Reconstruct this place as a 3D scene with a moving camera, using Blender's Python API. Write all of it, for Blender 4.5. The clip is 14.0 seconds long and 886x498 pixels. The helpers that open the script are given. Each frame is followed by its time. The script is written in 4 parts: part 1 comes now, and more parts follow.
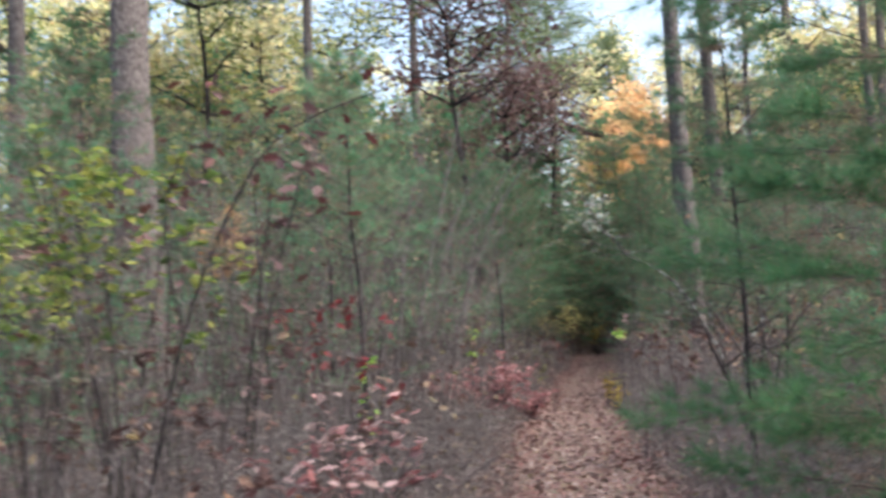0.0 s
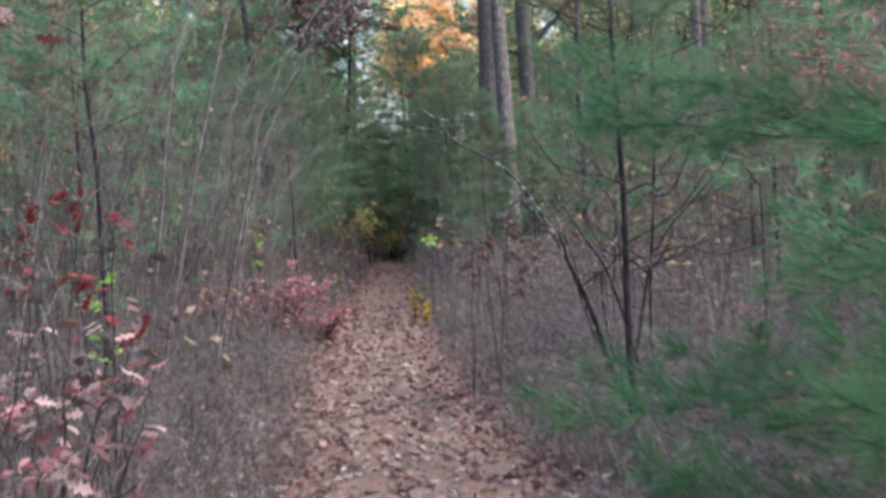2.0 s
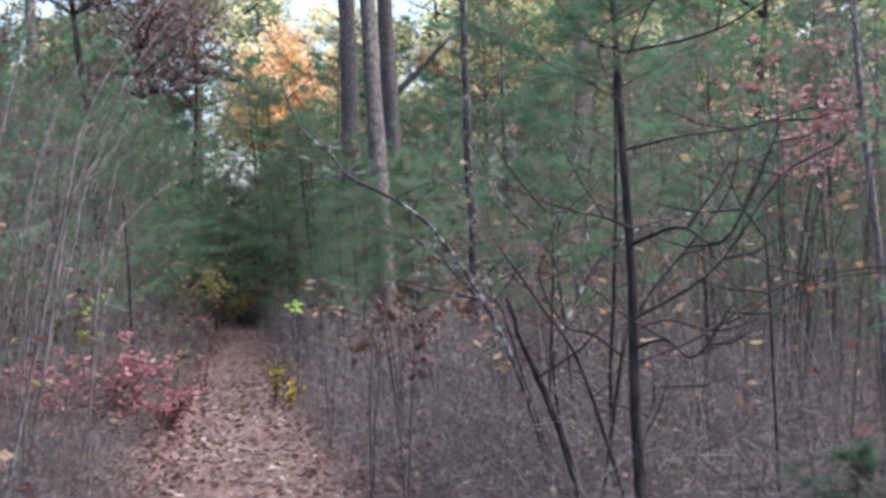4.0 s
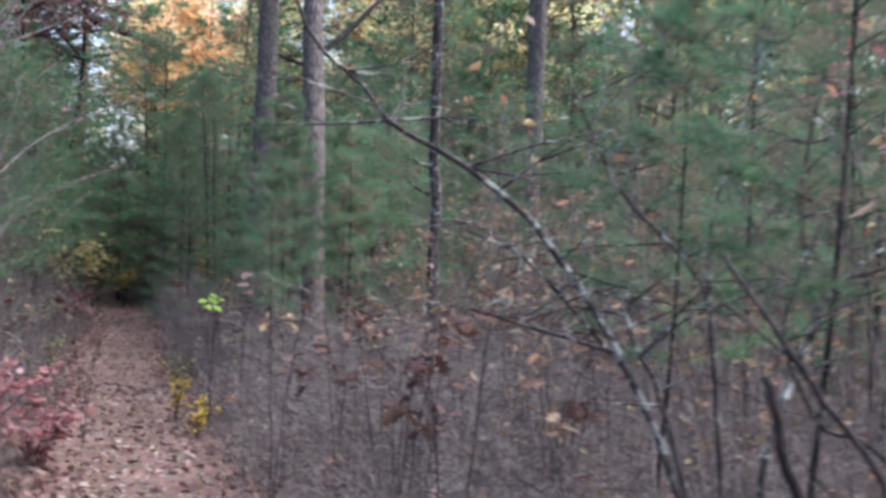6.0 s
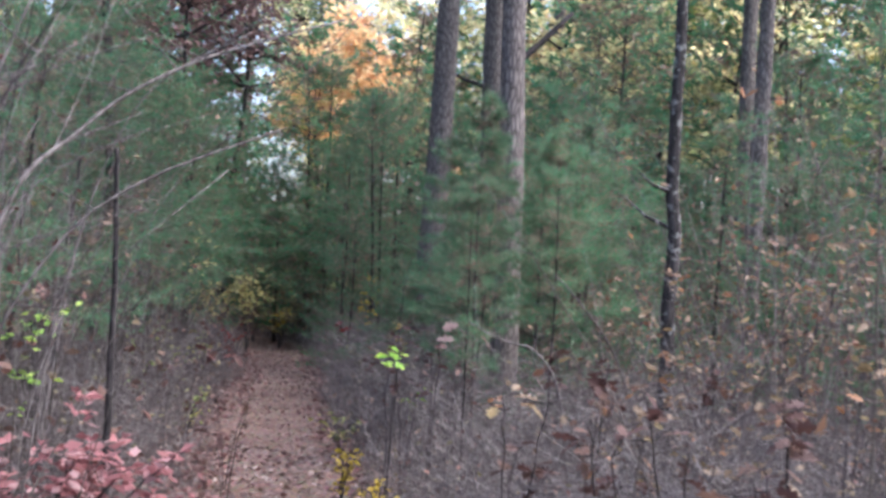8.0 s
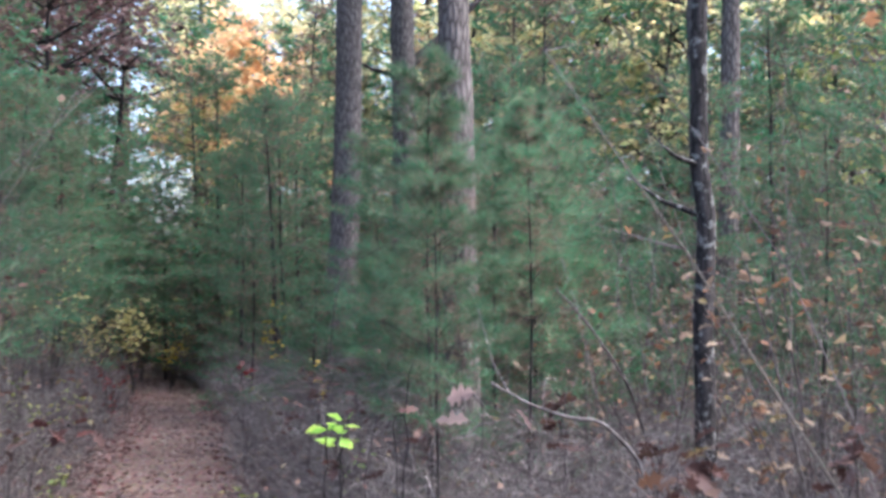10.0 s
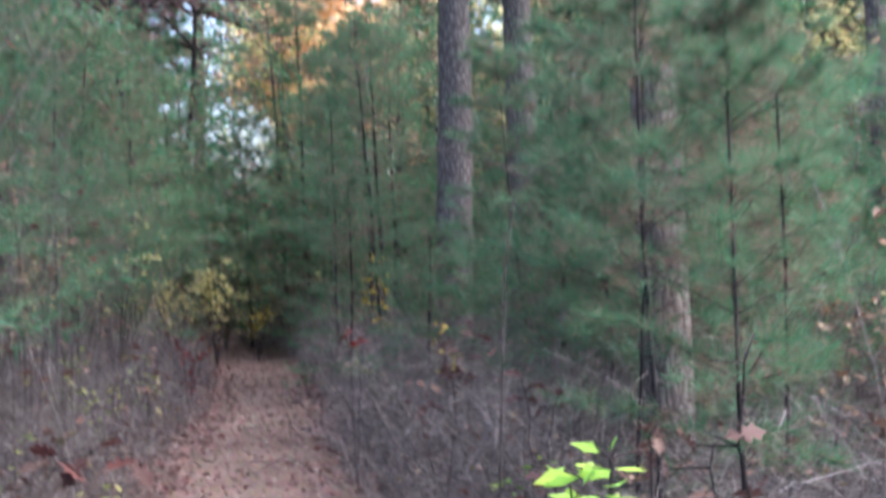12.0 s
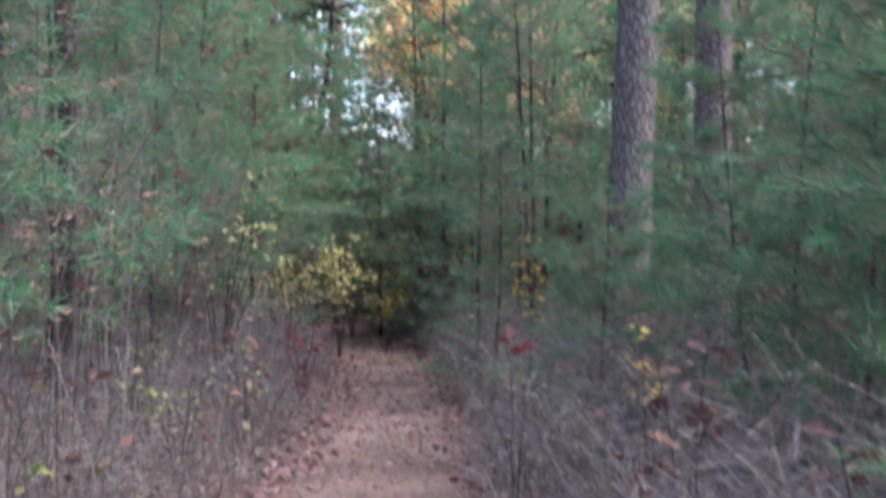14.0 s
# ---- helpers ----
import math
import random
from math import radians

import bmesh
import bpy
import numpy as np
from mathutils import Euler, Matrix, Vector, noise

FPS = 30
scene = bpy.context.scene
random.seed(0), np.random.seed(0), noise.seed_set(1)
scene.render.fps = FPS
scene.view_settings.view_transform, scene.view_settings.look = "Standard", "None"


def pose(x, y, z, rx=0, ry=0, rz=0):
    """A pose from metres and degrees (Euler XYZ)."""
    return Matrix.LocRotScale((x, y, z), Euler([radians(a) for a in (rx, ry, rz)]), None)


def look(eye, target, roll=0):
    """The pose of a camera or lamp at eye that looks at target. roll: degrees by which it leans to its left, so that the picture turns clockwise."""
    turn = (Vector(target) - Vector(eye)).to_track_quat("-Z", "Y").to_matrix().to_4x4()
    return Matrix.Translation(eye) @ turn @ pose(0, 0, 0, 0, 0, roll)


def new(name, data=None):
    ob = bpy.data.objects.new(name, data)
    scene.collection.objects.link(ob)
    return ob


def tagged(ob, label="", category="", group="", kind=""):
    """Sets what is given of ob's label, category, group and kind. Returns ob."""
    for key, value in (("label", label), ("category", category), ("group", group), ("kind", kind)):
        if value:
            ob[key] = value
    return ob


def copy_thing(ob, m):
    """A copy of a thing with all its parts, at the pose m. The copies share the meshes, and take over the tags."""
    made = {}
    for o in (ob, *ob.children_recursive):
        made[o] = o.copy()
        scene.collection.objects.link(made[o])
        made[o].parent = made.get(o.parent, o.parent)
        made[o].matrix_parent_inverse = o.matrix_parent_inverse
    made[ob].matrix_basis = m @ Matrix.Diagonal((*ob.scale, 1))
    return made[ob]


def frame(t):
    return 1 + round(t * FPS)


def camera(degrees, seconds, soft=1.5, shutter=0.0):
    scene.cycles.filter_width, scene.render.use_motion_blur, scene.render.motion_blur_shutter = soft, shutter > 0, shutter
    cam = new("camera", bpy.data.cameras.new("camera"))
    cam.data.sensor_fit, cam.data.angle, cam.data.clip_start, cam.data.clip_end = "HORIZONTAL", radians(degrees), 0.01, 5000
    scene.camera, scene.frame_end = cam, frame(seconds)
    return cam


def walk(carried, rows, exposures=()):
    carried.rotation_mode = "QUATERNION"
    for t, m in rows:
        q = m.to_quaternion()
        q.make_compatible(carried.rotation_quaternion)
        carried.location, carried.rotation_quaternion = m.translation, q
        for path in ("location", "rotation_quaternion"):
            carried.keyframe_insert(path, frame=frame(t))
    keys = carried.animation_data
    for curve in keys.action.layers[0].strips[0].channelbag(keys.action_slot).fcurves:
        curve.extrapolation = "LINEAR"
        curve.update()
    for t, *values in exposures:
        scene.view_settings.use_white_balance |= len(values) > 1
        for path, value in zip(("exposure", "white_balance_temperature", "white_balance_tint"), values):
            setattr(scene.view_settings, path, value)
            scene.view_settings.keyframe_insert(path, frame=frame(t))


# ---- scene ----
cam = camera(38.0, 14.0, soft=3.2, shutter=0.5)
walk(cam, [
    (0.0, pose(0.000, -0.000, 1.459, 92.79, 3.03, 0.72)),
    (0.5, pose(0.073, 0.602, 1.473, 91.99, 1.74, -3.74)),
    (1.0, pose(0.058, 1.187, 1.467, 89.46, 1.92, -8.60)),
    (1.5, pose(0.066, 1.808, 1.436, 85.96, 1.84, -9.95)),
    (2.0, pose(0.063, 2.506, 1.428, 88.09, 2.50, -8.60)),
    (2.5, pose(0.130, 3.159, 1.398, 89.26, 1.98, -9.70)),
    (3.0, pose(0.127, 3.745, 1.429, 90.88, -0.70, -10.22)),
    (3.5, pose(0.136, 4.272, 1.454, 91.87, -0.58, -14.10)),
    (3.7, pose(0.161, 4.483, 1.407, 91.01, 2.50, -15.17)),
    (5.8, pose(0.227, 7.462, 1.470, 90.73, -4.10, -20.26)),
    (6.0, pose(0.270, 7.717, 1.503, 89.98, -1.88, -20.98)),
    (6.5, pose(0.332, 8.354, 1.463, 91.92, -2.86, -14.99)),
    (7.0, pose(0.405, 8.994, 1.440, 89.89, -4.60, -13.59)),
    (7.5, pose(0.517, 9.538, 1.414, 91.12, -3.18, -14.90)),
    (7.7, pose(0.535, 9.785, 1.466, 91.43, -3.74, -14.10)),
    (9.8, pose(0.960, 12.600, 1.486, 92.21, 0.74, -17.78)),
    (10.0, pose(0.981, 12.821, 1.511, 92.48, -0.18, -18.79)),
    (10.5, pose(0.956, 13.448, 1.522, 95.44, -1.10, -18.99)),
    (11.0, pose(0.996, 13.966, 1.485, 96.10, 2.87, -17.84)),
    (11.5, pose(1.083, 14.635, 1.456, 95.78, 1.31, -13.72)),
    (12.0, pose(1.291, 15.341, 1.439, 90.66, 1.60, -15.14)),
    (12.5, pose(1.443, 15.973, 1.450, 87.47, -2.72, -14.44)),
    (13.0, pose(1.477, 16.533, 1.414, 87.00, 0.51, -13.06)),
    (13.5, pose(1.547, 17.142, 1.370, 86.44, 0.96, -10.52)),
    (14.0, pose(1.604, 17.740, 1.369, 90.24, -0.85, -9.26)),
], exposures=[(0.0, 1.87, 6350, 9.5), (1.0, 1.95, 6150, 9.5), (2.5, 1.93, 5850, 11.5), (6.0, 2.0, 5750, 13), (7.5, 2.05, 5750, 13.5), (10.0, 2.25, 5700, 12.5), (11.4, 2.28, 5750, 13), (12.0, 2.43, 5700, 14), (14.0, 2.62, 5750, 14)])

# ---- light ----
SUN_AZ, SUN_EL = -112.0, 58.0          # degrees to the left of straight ahead, and above the horizon
world = bpy.data.worlds.new("world")
scene.world = world
world.use_nodes = True
wn = world.node_tree.nodes
sky = wn.new("ShaderNodeTexSky")
sky.sky_type, sky.sun_disc = "NISHITA", False
sky.sun_elevation, sky.sun_rotation = radians(SUN_EL), radians(-SUN_AZ)
sky.air_density, sky.dust_density, sky.ozone_density = 1.0, 6.0, 1.0
world.node_tree.links.new(sky.outputs[0], wn["Background"].inputs[0])
wn["Background"].inputs[1].default_value = 0.15
sun = new("sun", bpy.data.lights.new("sun", "SUN"))
sun.data.energy, sun.data.angle, sun.data.color = 0.6, radians(40), (1.0, 0.95, 0.88)
sun.matrix_world = look((0, 0, 0), (math.sin(radians(SUN_AZ)) * math.cos(radians(SUN_EL)),
                                    -math.cos(radians(SUN_AZ)) * math.cos(radians(SUN_EL)), -math.sin(radians(SUN_EL))))

# ---- materials ----


def mat(name, build):
    m = bpy.data.materials.new(name)
    m.use_nodes = True
    nt = m.node_tree
    nt.nodes.clear()
    out = nt.nodes.new("ShaderNodeOutputMaterial")
    nt.links.new(build(nt), out.inputs[0])
    return m


def node(nt, kind, **kw):
    n = nt.nodes.new("ShaderNode" + kind)
    for k, v in kw.items():
        n.inputs[k].default_value = v
    return n


def ramp(nt, fac, stops, interp="LINEAR"):
    r = nt.nodes.new("ShaderNodeValToRGB")
    el = r.color_ramp.elements
    r.color_ramp.interpolation = interp
    while len(el) < len(stops):
        el.new(0.5)
    for e, (p, c) in zip(el, stops):
        e.position, e.color = p, (*c, 1)
    nt.links.new(fac, r.inputs[0])
    return r.outputs[0]


def leaf_material(name, colours, translucent=0.45, rough=0.6, spread=0.25, patch=9.0):
    """Thin leaves: a colour for each leaf from the list, a shift for each plant, light passing through."""
    def build(nt):
        geo, info = nt.nodes.new("ShaderNodeNewGeometry"), nt.nodes.new("ShaderNodeObjectInfo")
        n = len(colours)
        col = ramp(nt, geo.outputs["Random Per Island"], [((i + 0.5) / n, c) for i, c in enumerate(colours)])
        tex = node(nt, "TexNoise", Scale=patch, Detail=2.0)
        add = nt.nodes.new("ShaderNodeMath")
        add.operation = "ADD"
        nt.links.new(info.outputs["Random"], add.inputs[0])
        nt.links.new(tex.outputs[0], add.inputs[1])
        rng = nt.nodes.new("ShaderNodeMapRange")
        rng.inputs[1].default_value, rng.inputs[2].default_value = 0.3, 1.7
        rng.inputs[3].default_value, rng.inputs[4].default_value = 1 - spread, 1 + spread
        nt.links.new(add.outputs[0], rng.inputs[0])
        hsv = nt.nodes.new("ShaderNodeHueSaturation")
        nt.links.new(rng.outputs[0], hsv.inputs["Value"])
        nt.links.new(col, hsv.inputs["Color"])
        p = node(nt, "BsdfPrincipled", Roughness=rough)
        p.inputs["Specular IOR Level"].default_value = 0.3
        t = nt.nodes.new("ShaderNodeBsdfTranslucent")
        nt.links.new(hsv.outputs[0], p.inputs["Base Color"])
        nt.links.new(hsv.outputs[0], t.inputs["Color"])
        mix = nt.nodes.new("ShaderNodeMixShader")
        mix.inputs[0].default_value = translucent
        nt.links.new(p.outputs[0], mix.inputs[1])
        nt.links.new(t.outputs[0], mix.inputs[2])
        return mix.outputs[0]
    return mat(name, build)


def bark_material(name, dark, light, scale=(9, 9, 2.2), bump=0.6, lichen=None, amount=0.5):
    """Bark: upright plates with dark furrows, fine grain, and lichen patches where there are some."""
    def build(nt):
        co = nt.nodes.new("ShaderNodeTexCoord")
        mp = nt.nodes.new("ShaderNodeMapping")
        mp.inputs["Scale"].default_value = scale
        nt.links.new(co.outputs["Object"], mp.inputs[0])
        warp = node(nt, "TexNoise", Scale=1.5, Detail=3.0)
        nt.links.new(mp.outputs[0], warp.inputs[0])
        mixv = nt.nodes.new("ShaderNodeMix")
        mixv.data_type = "VECTOR"
        mixv.inputs[0].default_value = 0.25
        nt.links.new(mp.outputs[0], mixv.inputs[4])
        nt.links.new(warp.outputs["Color"], mixv.inputs[5])
        vor = node(nt, "TexVoronoi", Scale=2.0)
        vor.feature = "DISTANCE_TO_EDGE"
        nt.links.new(mixv.outputs[1], vor.inputs[0])
        grain = node(nt, "TexNoise", Scale=14.0, Detail=4.0)
        nt.links.new(mp.outputs[0], grain.inputs[0])
        col = ramp(nt, vor.outputs[0], [(0.0, dark), (0.1, tuple((a + b) / 2 for a, b in zip(dark, light))), (0.4, light)])
        mx = nt.nodes.new("ShaderNodeMix")
        mx.data_type, mx.blend_type = "RGBA", "MULTIPLY"
        mx.inputs[0].default_value = 0.7
        nt.links.new(col, mx.inputs[6])
        nt.links.new(ramp(nt, grain.outputs[0], [(0.3, (0.45, 0.45, 0.45)), (0.7, (1.2, 1.2, 1.2))]), mx.inputs[7])
        final = mx.outputs[2]
        if lichen:
            patch = node(nt, "TexNoise", Scale=19.0, Detail=5.0)
            nt.links.new(co.outputs["Object"], patch.inputs[0])
            f = ramp(nt, patch.outputs[0], [(amount, (0, 0, 0)), (amount + 0.07, (1, 1, 1))])
            ml = nt.nodes.new("ShaderNodeMix")
            ml.data_type = "RGBA"
            nt.links.new(f, ml.inputs[0])
            nt.links.new(final, ml.inputs[6])
            ml.inputs[7].default_value = (*lichen, 1)
            final = ml.outputs[2]
        b = node(nt, "Bump", Strength=bump, Distance=0.02)
        nt.links.new(vor.outputs[0], b.inputs["Height"])
        p = node(nt, "BsdfPrincipled", Roughness=0.9)
        p.inputs["Specular IOR Level"].default_value = 0.15
        nt.links.new(final, p.inputs["Base Color"])
        nt.links.new(b.outputs[0], p.inputs["Normal"])
        return p.outputs[0]
    return mat(name, build)


def soil_material(name, stops, fine=60.0, broad=0.9, bump=0.5):
    """Soil under litter: broad patches, crumbs and needles."""
    def build(nt):
        co = nt.nodes.new("ShaderNodeTexCoord")
        big, small = node(nt, "TexNoise", Scale=broad, Detail=5.0), node(nt, "TexNoise", Scale=fine, Detail=6.0)
        vor = node(nt, "TexVoronoi", Scale=fine * 0.35)
        for t in (big, small, vor):
            nt.links.new(co.outputs["Object"], t.inputs[0])
        add = nt.nodes.new("ShaderNodeMath")
        add.operation = "MULTIPLY_ADD"
        nt.links.new(small.outputs[0], add.inputs[0])
        add.inputs[1].default_value = 0.55
        nt.links.new(big.outputs[0], add.inputs[2])
        sub = nt.nodes.new("ShaderNodeMath")
        sub.operation = "SUBTRACT"
        nt.links.new(add.outputs[0], sub.inputs[0])
        sub.inputs[1].default_value = 0.27
        col = ramp(nt, sub.outputs[0], stops)
        mx = nt.nodes.new("ShaderNodeMix")
        mx.data_type, mx.blend_type = "RGBA", "MULTIPLY"
        mx.inputs[0].default_value = 0.45
        nt.links.new(col, mx.inputs[6])
        nt.links.new(vor.outputs["Color"], mx.inputs[7])
        b = node(nt, "Bump", Strength=bump, Distance=0.015)
        nt.links.new(small.outputs[0], b.inputs["Height"])
        p = node(nt, "BsdfPrincipled", Roughness=0.95)
        p.inputs["Specular IOR Level"].default_value = 0.1
        nt.links.new(mx.outputs[2], p.inputs["Base Color"])
        nt.links.new(b.outputs[0], p.inputs["Normal"])
        return p.outputs[0]
    return mat(name, build)


M_NEEDLE = leaf_material("pine needles", [(0.064, 0.186, 0.09), (0.092, 0.24, 0.104), (0.094, 0.235, 0.138), (0.072, 0.2, 0.116), (0.19, 0.2, 0.112), (0.2, 0.165, 0.12)], 0.5, 0.5, 0.35, 1.6)
# a brighter, yellower green for the pines close to the walk
M_NEAR_NEEDLE = leaf_material("brighter near pine needles", [(0.074, 0.208, 0.086), (0.102, 0.262, 0.1), (0.096, 0.245, 0.118), (0.08, 0.21, 0.106), (0.17, 0.225, 0.1)], 0.55, 0.5, 0.3, 1.6)
M_DEAD_NEEDLE = leaf_material("dead needles", [(0.2, 0.135, 0.095), (0.27, 0.195, 0.145), (0.14, 0.1, 0.078), (0.24, 0.19, 0.15)], 0.35)
M_HIGH = leaf_material("high needles", [(0.1, 0.155, 0.08), (0.145, 0.195, 0.09), (0.19, 0.215, 0.095)], 0.45, 0.6, 0.35, 0.7)
# far yellow and orange leaves: sun and sky glow put into the raised colours
M_SUNLIT_YELLOW = leaf_material("yellow leaves", [(0.7, 0.63, 0.36), (0.58, 0.6, 0.33), (0.72, 0.56, 0.28), (0.46, 0.5, 0.25), (0.4, 0.38, 0.24)], 0.65)
M_SUNLIT_ORANGE = leaf_material("orange leaves", [(0.74, 0.46, 0.23), (0.76, 0.54, 0.28), (0.62, 0.34, 0.19), (0.77, 0.63, 0.36)], 0.65)
M_OLIVE = leaf_material("olive leaves", [(0.24, 0.28, 0.09), (0.34, 0.36, 0.12), (0.17, 0.23, 0.08), (0.44, 0.4, 0.15)], 0.5)
M_BUSH = leaf_material("yellowing bush leaves", [(0.55, 0.5, 0.2), (0.42, 0.42, 0.17), (0.6, 0.55, 0.28), (0.3, 0.3, 0.14)], 0.5)
M_MAROON = leaf_material("maroon leaves", [(0.14, 0.08, 0.08), (0.16, 0.095, 0.09), (0.105, 0.062, 0.062), (0.2, 0.135, 0.115)], 0.35)
M_BROWN = leaf_material("dark brown leaves", [(0.08, 0.042, 0.038), (0.11, 0.06, 0.05), (0.055, 0.03, 0.029), (0.14, 0.085, 0.065)], 0.35)
M_RED = leaf_material("red leaves", [(0.17, 0.02, 0.024), (0.12, 0.016, 0.018), (0.21, 0.035, 0.034), (0.095, 0.022, 0.022)], 0.45)
M_PINK = leaf_material("pink leaves", [(0.33, 0.15, 0.155), (0.23, 0.088, 0.096), (0.4, 0.265, 0.265), (0.15, 0.06, 0.065), (0.31, 0.135, 0.135)], 0.45)
M_FADED = leaf_material("faded oak leaves", [(0.42, 0.3, 0.285), (0.2, 0.075, 0.08), (0.5, 0.385, 0.37), (0.32, 0.13, 0.13), (0.15, 0.06, 0.06)], 0.4)
M_TAN = leaf_material("tan leaves", [(0.25, 0.18, 0.125), (0.31, 0.24, 0.165), (0.16, 0.1, 0.075), (0.28, 0.22, 0.1), (0.1, 0.055, 0.045), (0.3, 0.16, 0.085)], 0.4)
M_GREEN = leaf_material("green leaves", [(0.14, 0.22, 0.05), (0.24, 0.3, 0.07), (0.34, 0.34, 0.08), (0.1, 0.17, 0.05)], 0.5)
M_LIME = leaf_material("lime leaves", [(0.3, 0.5, 0.1), (0.42, 0.55, 0.12), (0.22, 0.42, 0.08)], 0.5)
M_GOLD = leaf_material("gold leaves", [(0.5, 0.36, 0.05), (0.55, 0.42, 0.08), (0.38, 0.3, 0.05)], 0.5)
M_LITTER = leaf_material("fallen leaves", [(0.145, 0.096, 0.086), (0.21, 0.152, 0.138), (0.105, 0.063, 0.056), (0.34, 0.28, 0.255), (0.07, 0.045, 0.041), (0.165, 0.095, 0.08)], 0.15, 0.7)
M_OAK = leaf_material("dark oak leaves", [(0.11, 0.04, 0.036), (0.075, 0.03, 0.028), (0.15, 0.055, 0.045), (0.09, 0.045, 0.04)], 0.35)
M_BLUSH = leaf_material("faded blush leaves", [(0.3, 0.22, 0.21), (0.26, 0.18, 0.17), (0.34, 0.265, 0.25)], 0.35)
M_EDGE = leaf_material("reddish fallen leaves", [(0.17, 0.098, 0.086), (0.22, 0.14, 0.124), (0.11, 0.06, 0.055), (0.27, 0.2, 0.18), (0.19, 0.085, 0.078)], 0.2, 0.7)
M_DRY = leaf_material("dry stems", [(0.098, 0.083, 0.084), (0.18, 0.16, 0.158), (0.05, 0.042, 0.043), (0.29, 0.265, 0.26), (0.08, 0.068, 0.07), (0.108, 0.1, 0.084), (0.053, 0.044, 0.044)], 0.2, 0.85, 0.42, 1.1)
M_DRYLEAF = leaf_material("dry small leaves", [(0.12, 0.062, 0.05), (0.19, 0.112, 0.088), (0.085, 0.046, 0.04), (0.23, 0.16, 0.118), (0.17, 0.15, 0.08)], 0.3, 0.8)
M_PINE_BARK = bark_material("pine bark", (0.06, 0.052, 0.05), (0.235, 0.206, 0.195), (17, 17, 5), 1.0)
M_DARK_BARK = bark_material("dark bark", (0.018, 0.016, 0.017), (0.065, 0.057, 0.057), (14, 14, 4), 0.4)
M_GREY_BARK = bark_material("grey bark", (0.07, 0.06, 0.058), (0.2, 0.18, 0.172), (16, 16, 4), 0.3)
M_TWIG_BARK = bark_material("young twig bark", (0.05, 0.043, 0.04), (0.15, 0.13, 0.12), (14, 14, 4), 0.3)
M_BLOTCH_BARK = bark_material("blotched dark bark", (0.022, 0.02, 0.02), (0.075, 0.067, 0.065), (14, 14, 4), 0.4, (0.19, 0.19, 0.18), 0.56)
M_LICHEN_BARK = bark_material("lichened bark", (0.03, 0.027, 0.027), (0.1, 0.088, 0.085), (14, 14, 4), 0.4, (0.25, 0.27, 0.25), 0.53)
M_PALE_BARK = bark_material("pale bark", (0.09, 0.08, 0.079), (0.22, 0.2, 0.194), (16, 16, 5), 0.25, (0.1, 0.09, 0.085), 0.6)
M_SOIL = soil_material("woodland floor", [(0.2, (0.042, 0.03, 0.027)), (0.5, (0.105, 0.075, 0.067)), (0.8, (0.18, 0.13, 0.112))])
M_TRAIL = soil_material("trodden trail", [(0.2, (0.09, 0.06, 0.05)), (0.5, (0.165, 0.115, 0.097)), (0.8, (0.235, 0.17, 0.145))], 90.0, 1.3, 0.35)

# ---- mesh tools ----
UP = np.array([0.0, 0.0, 1.0])


def rows_unit(a):
    return a / np.maximum(np.linalg.norm(a, axis=-1, keepdims=True), 1e-9)


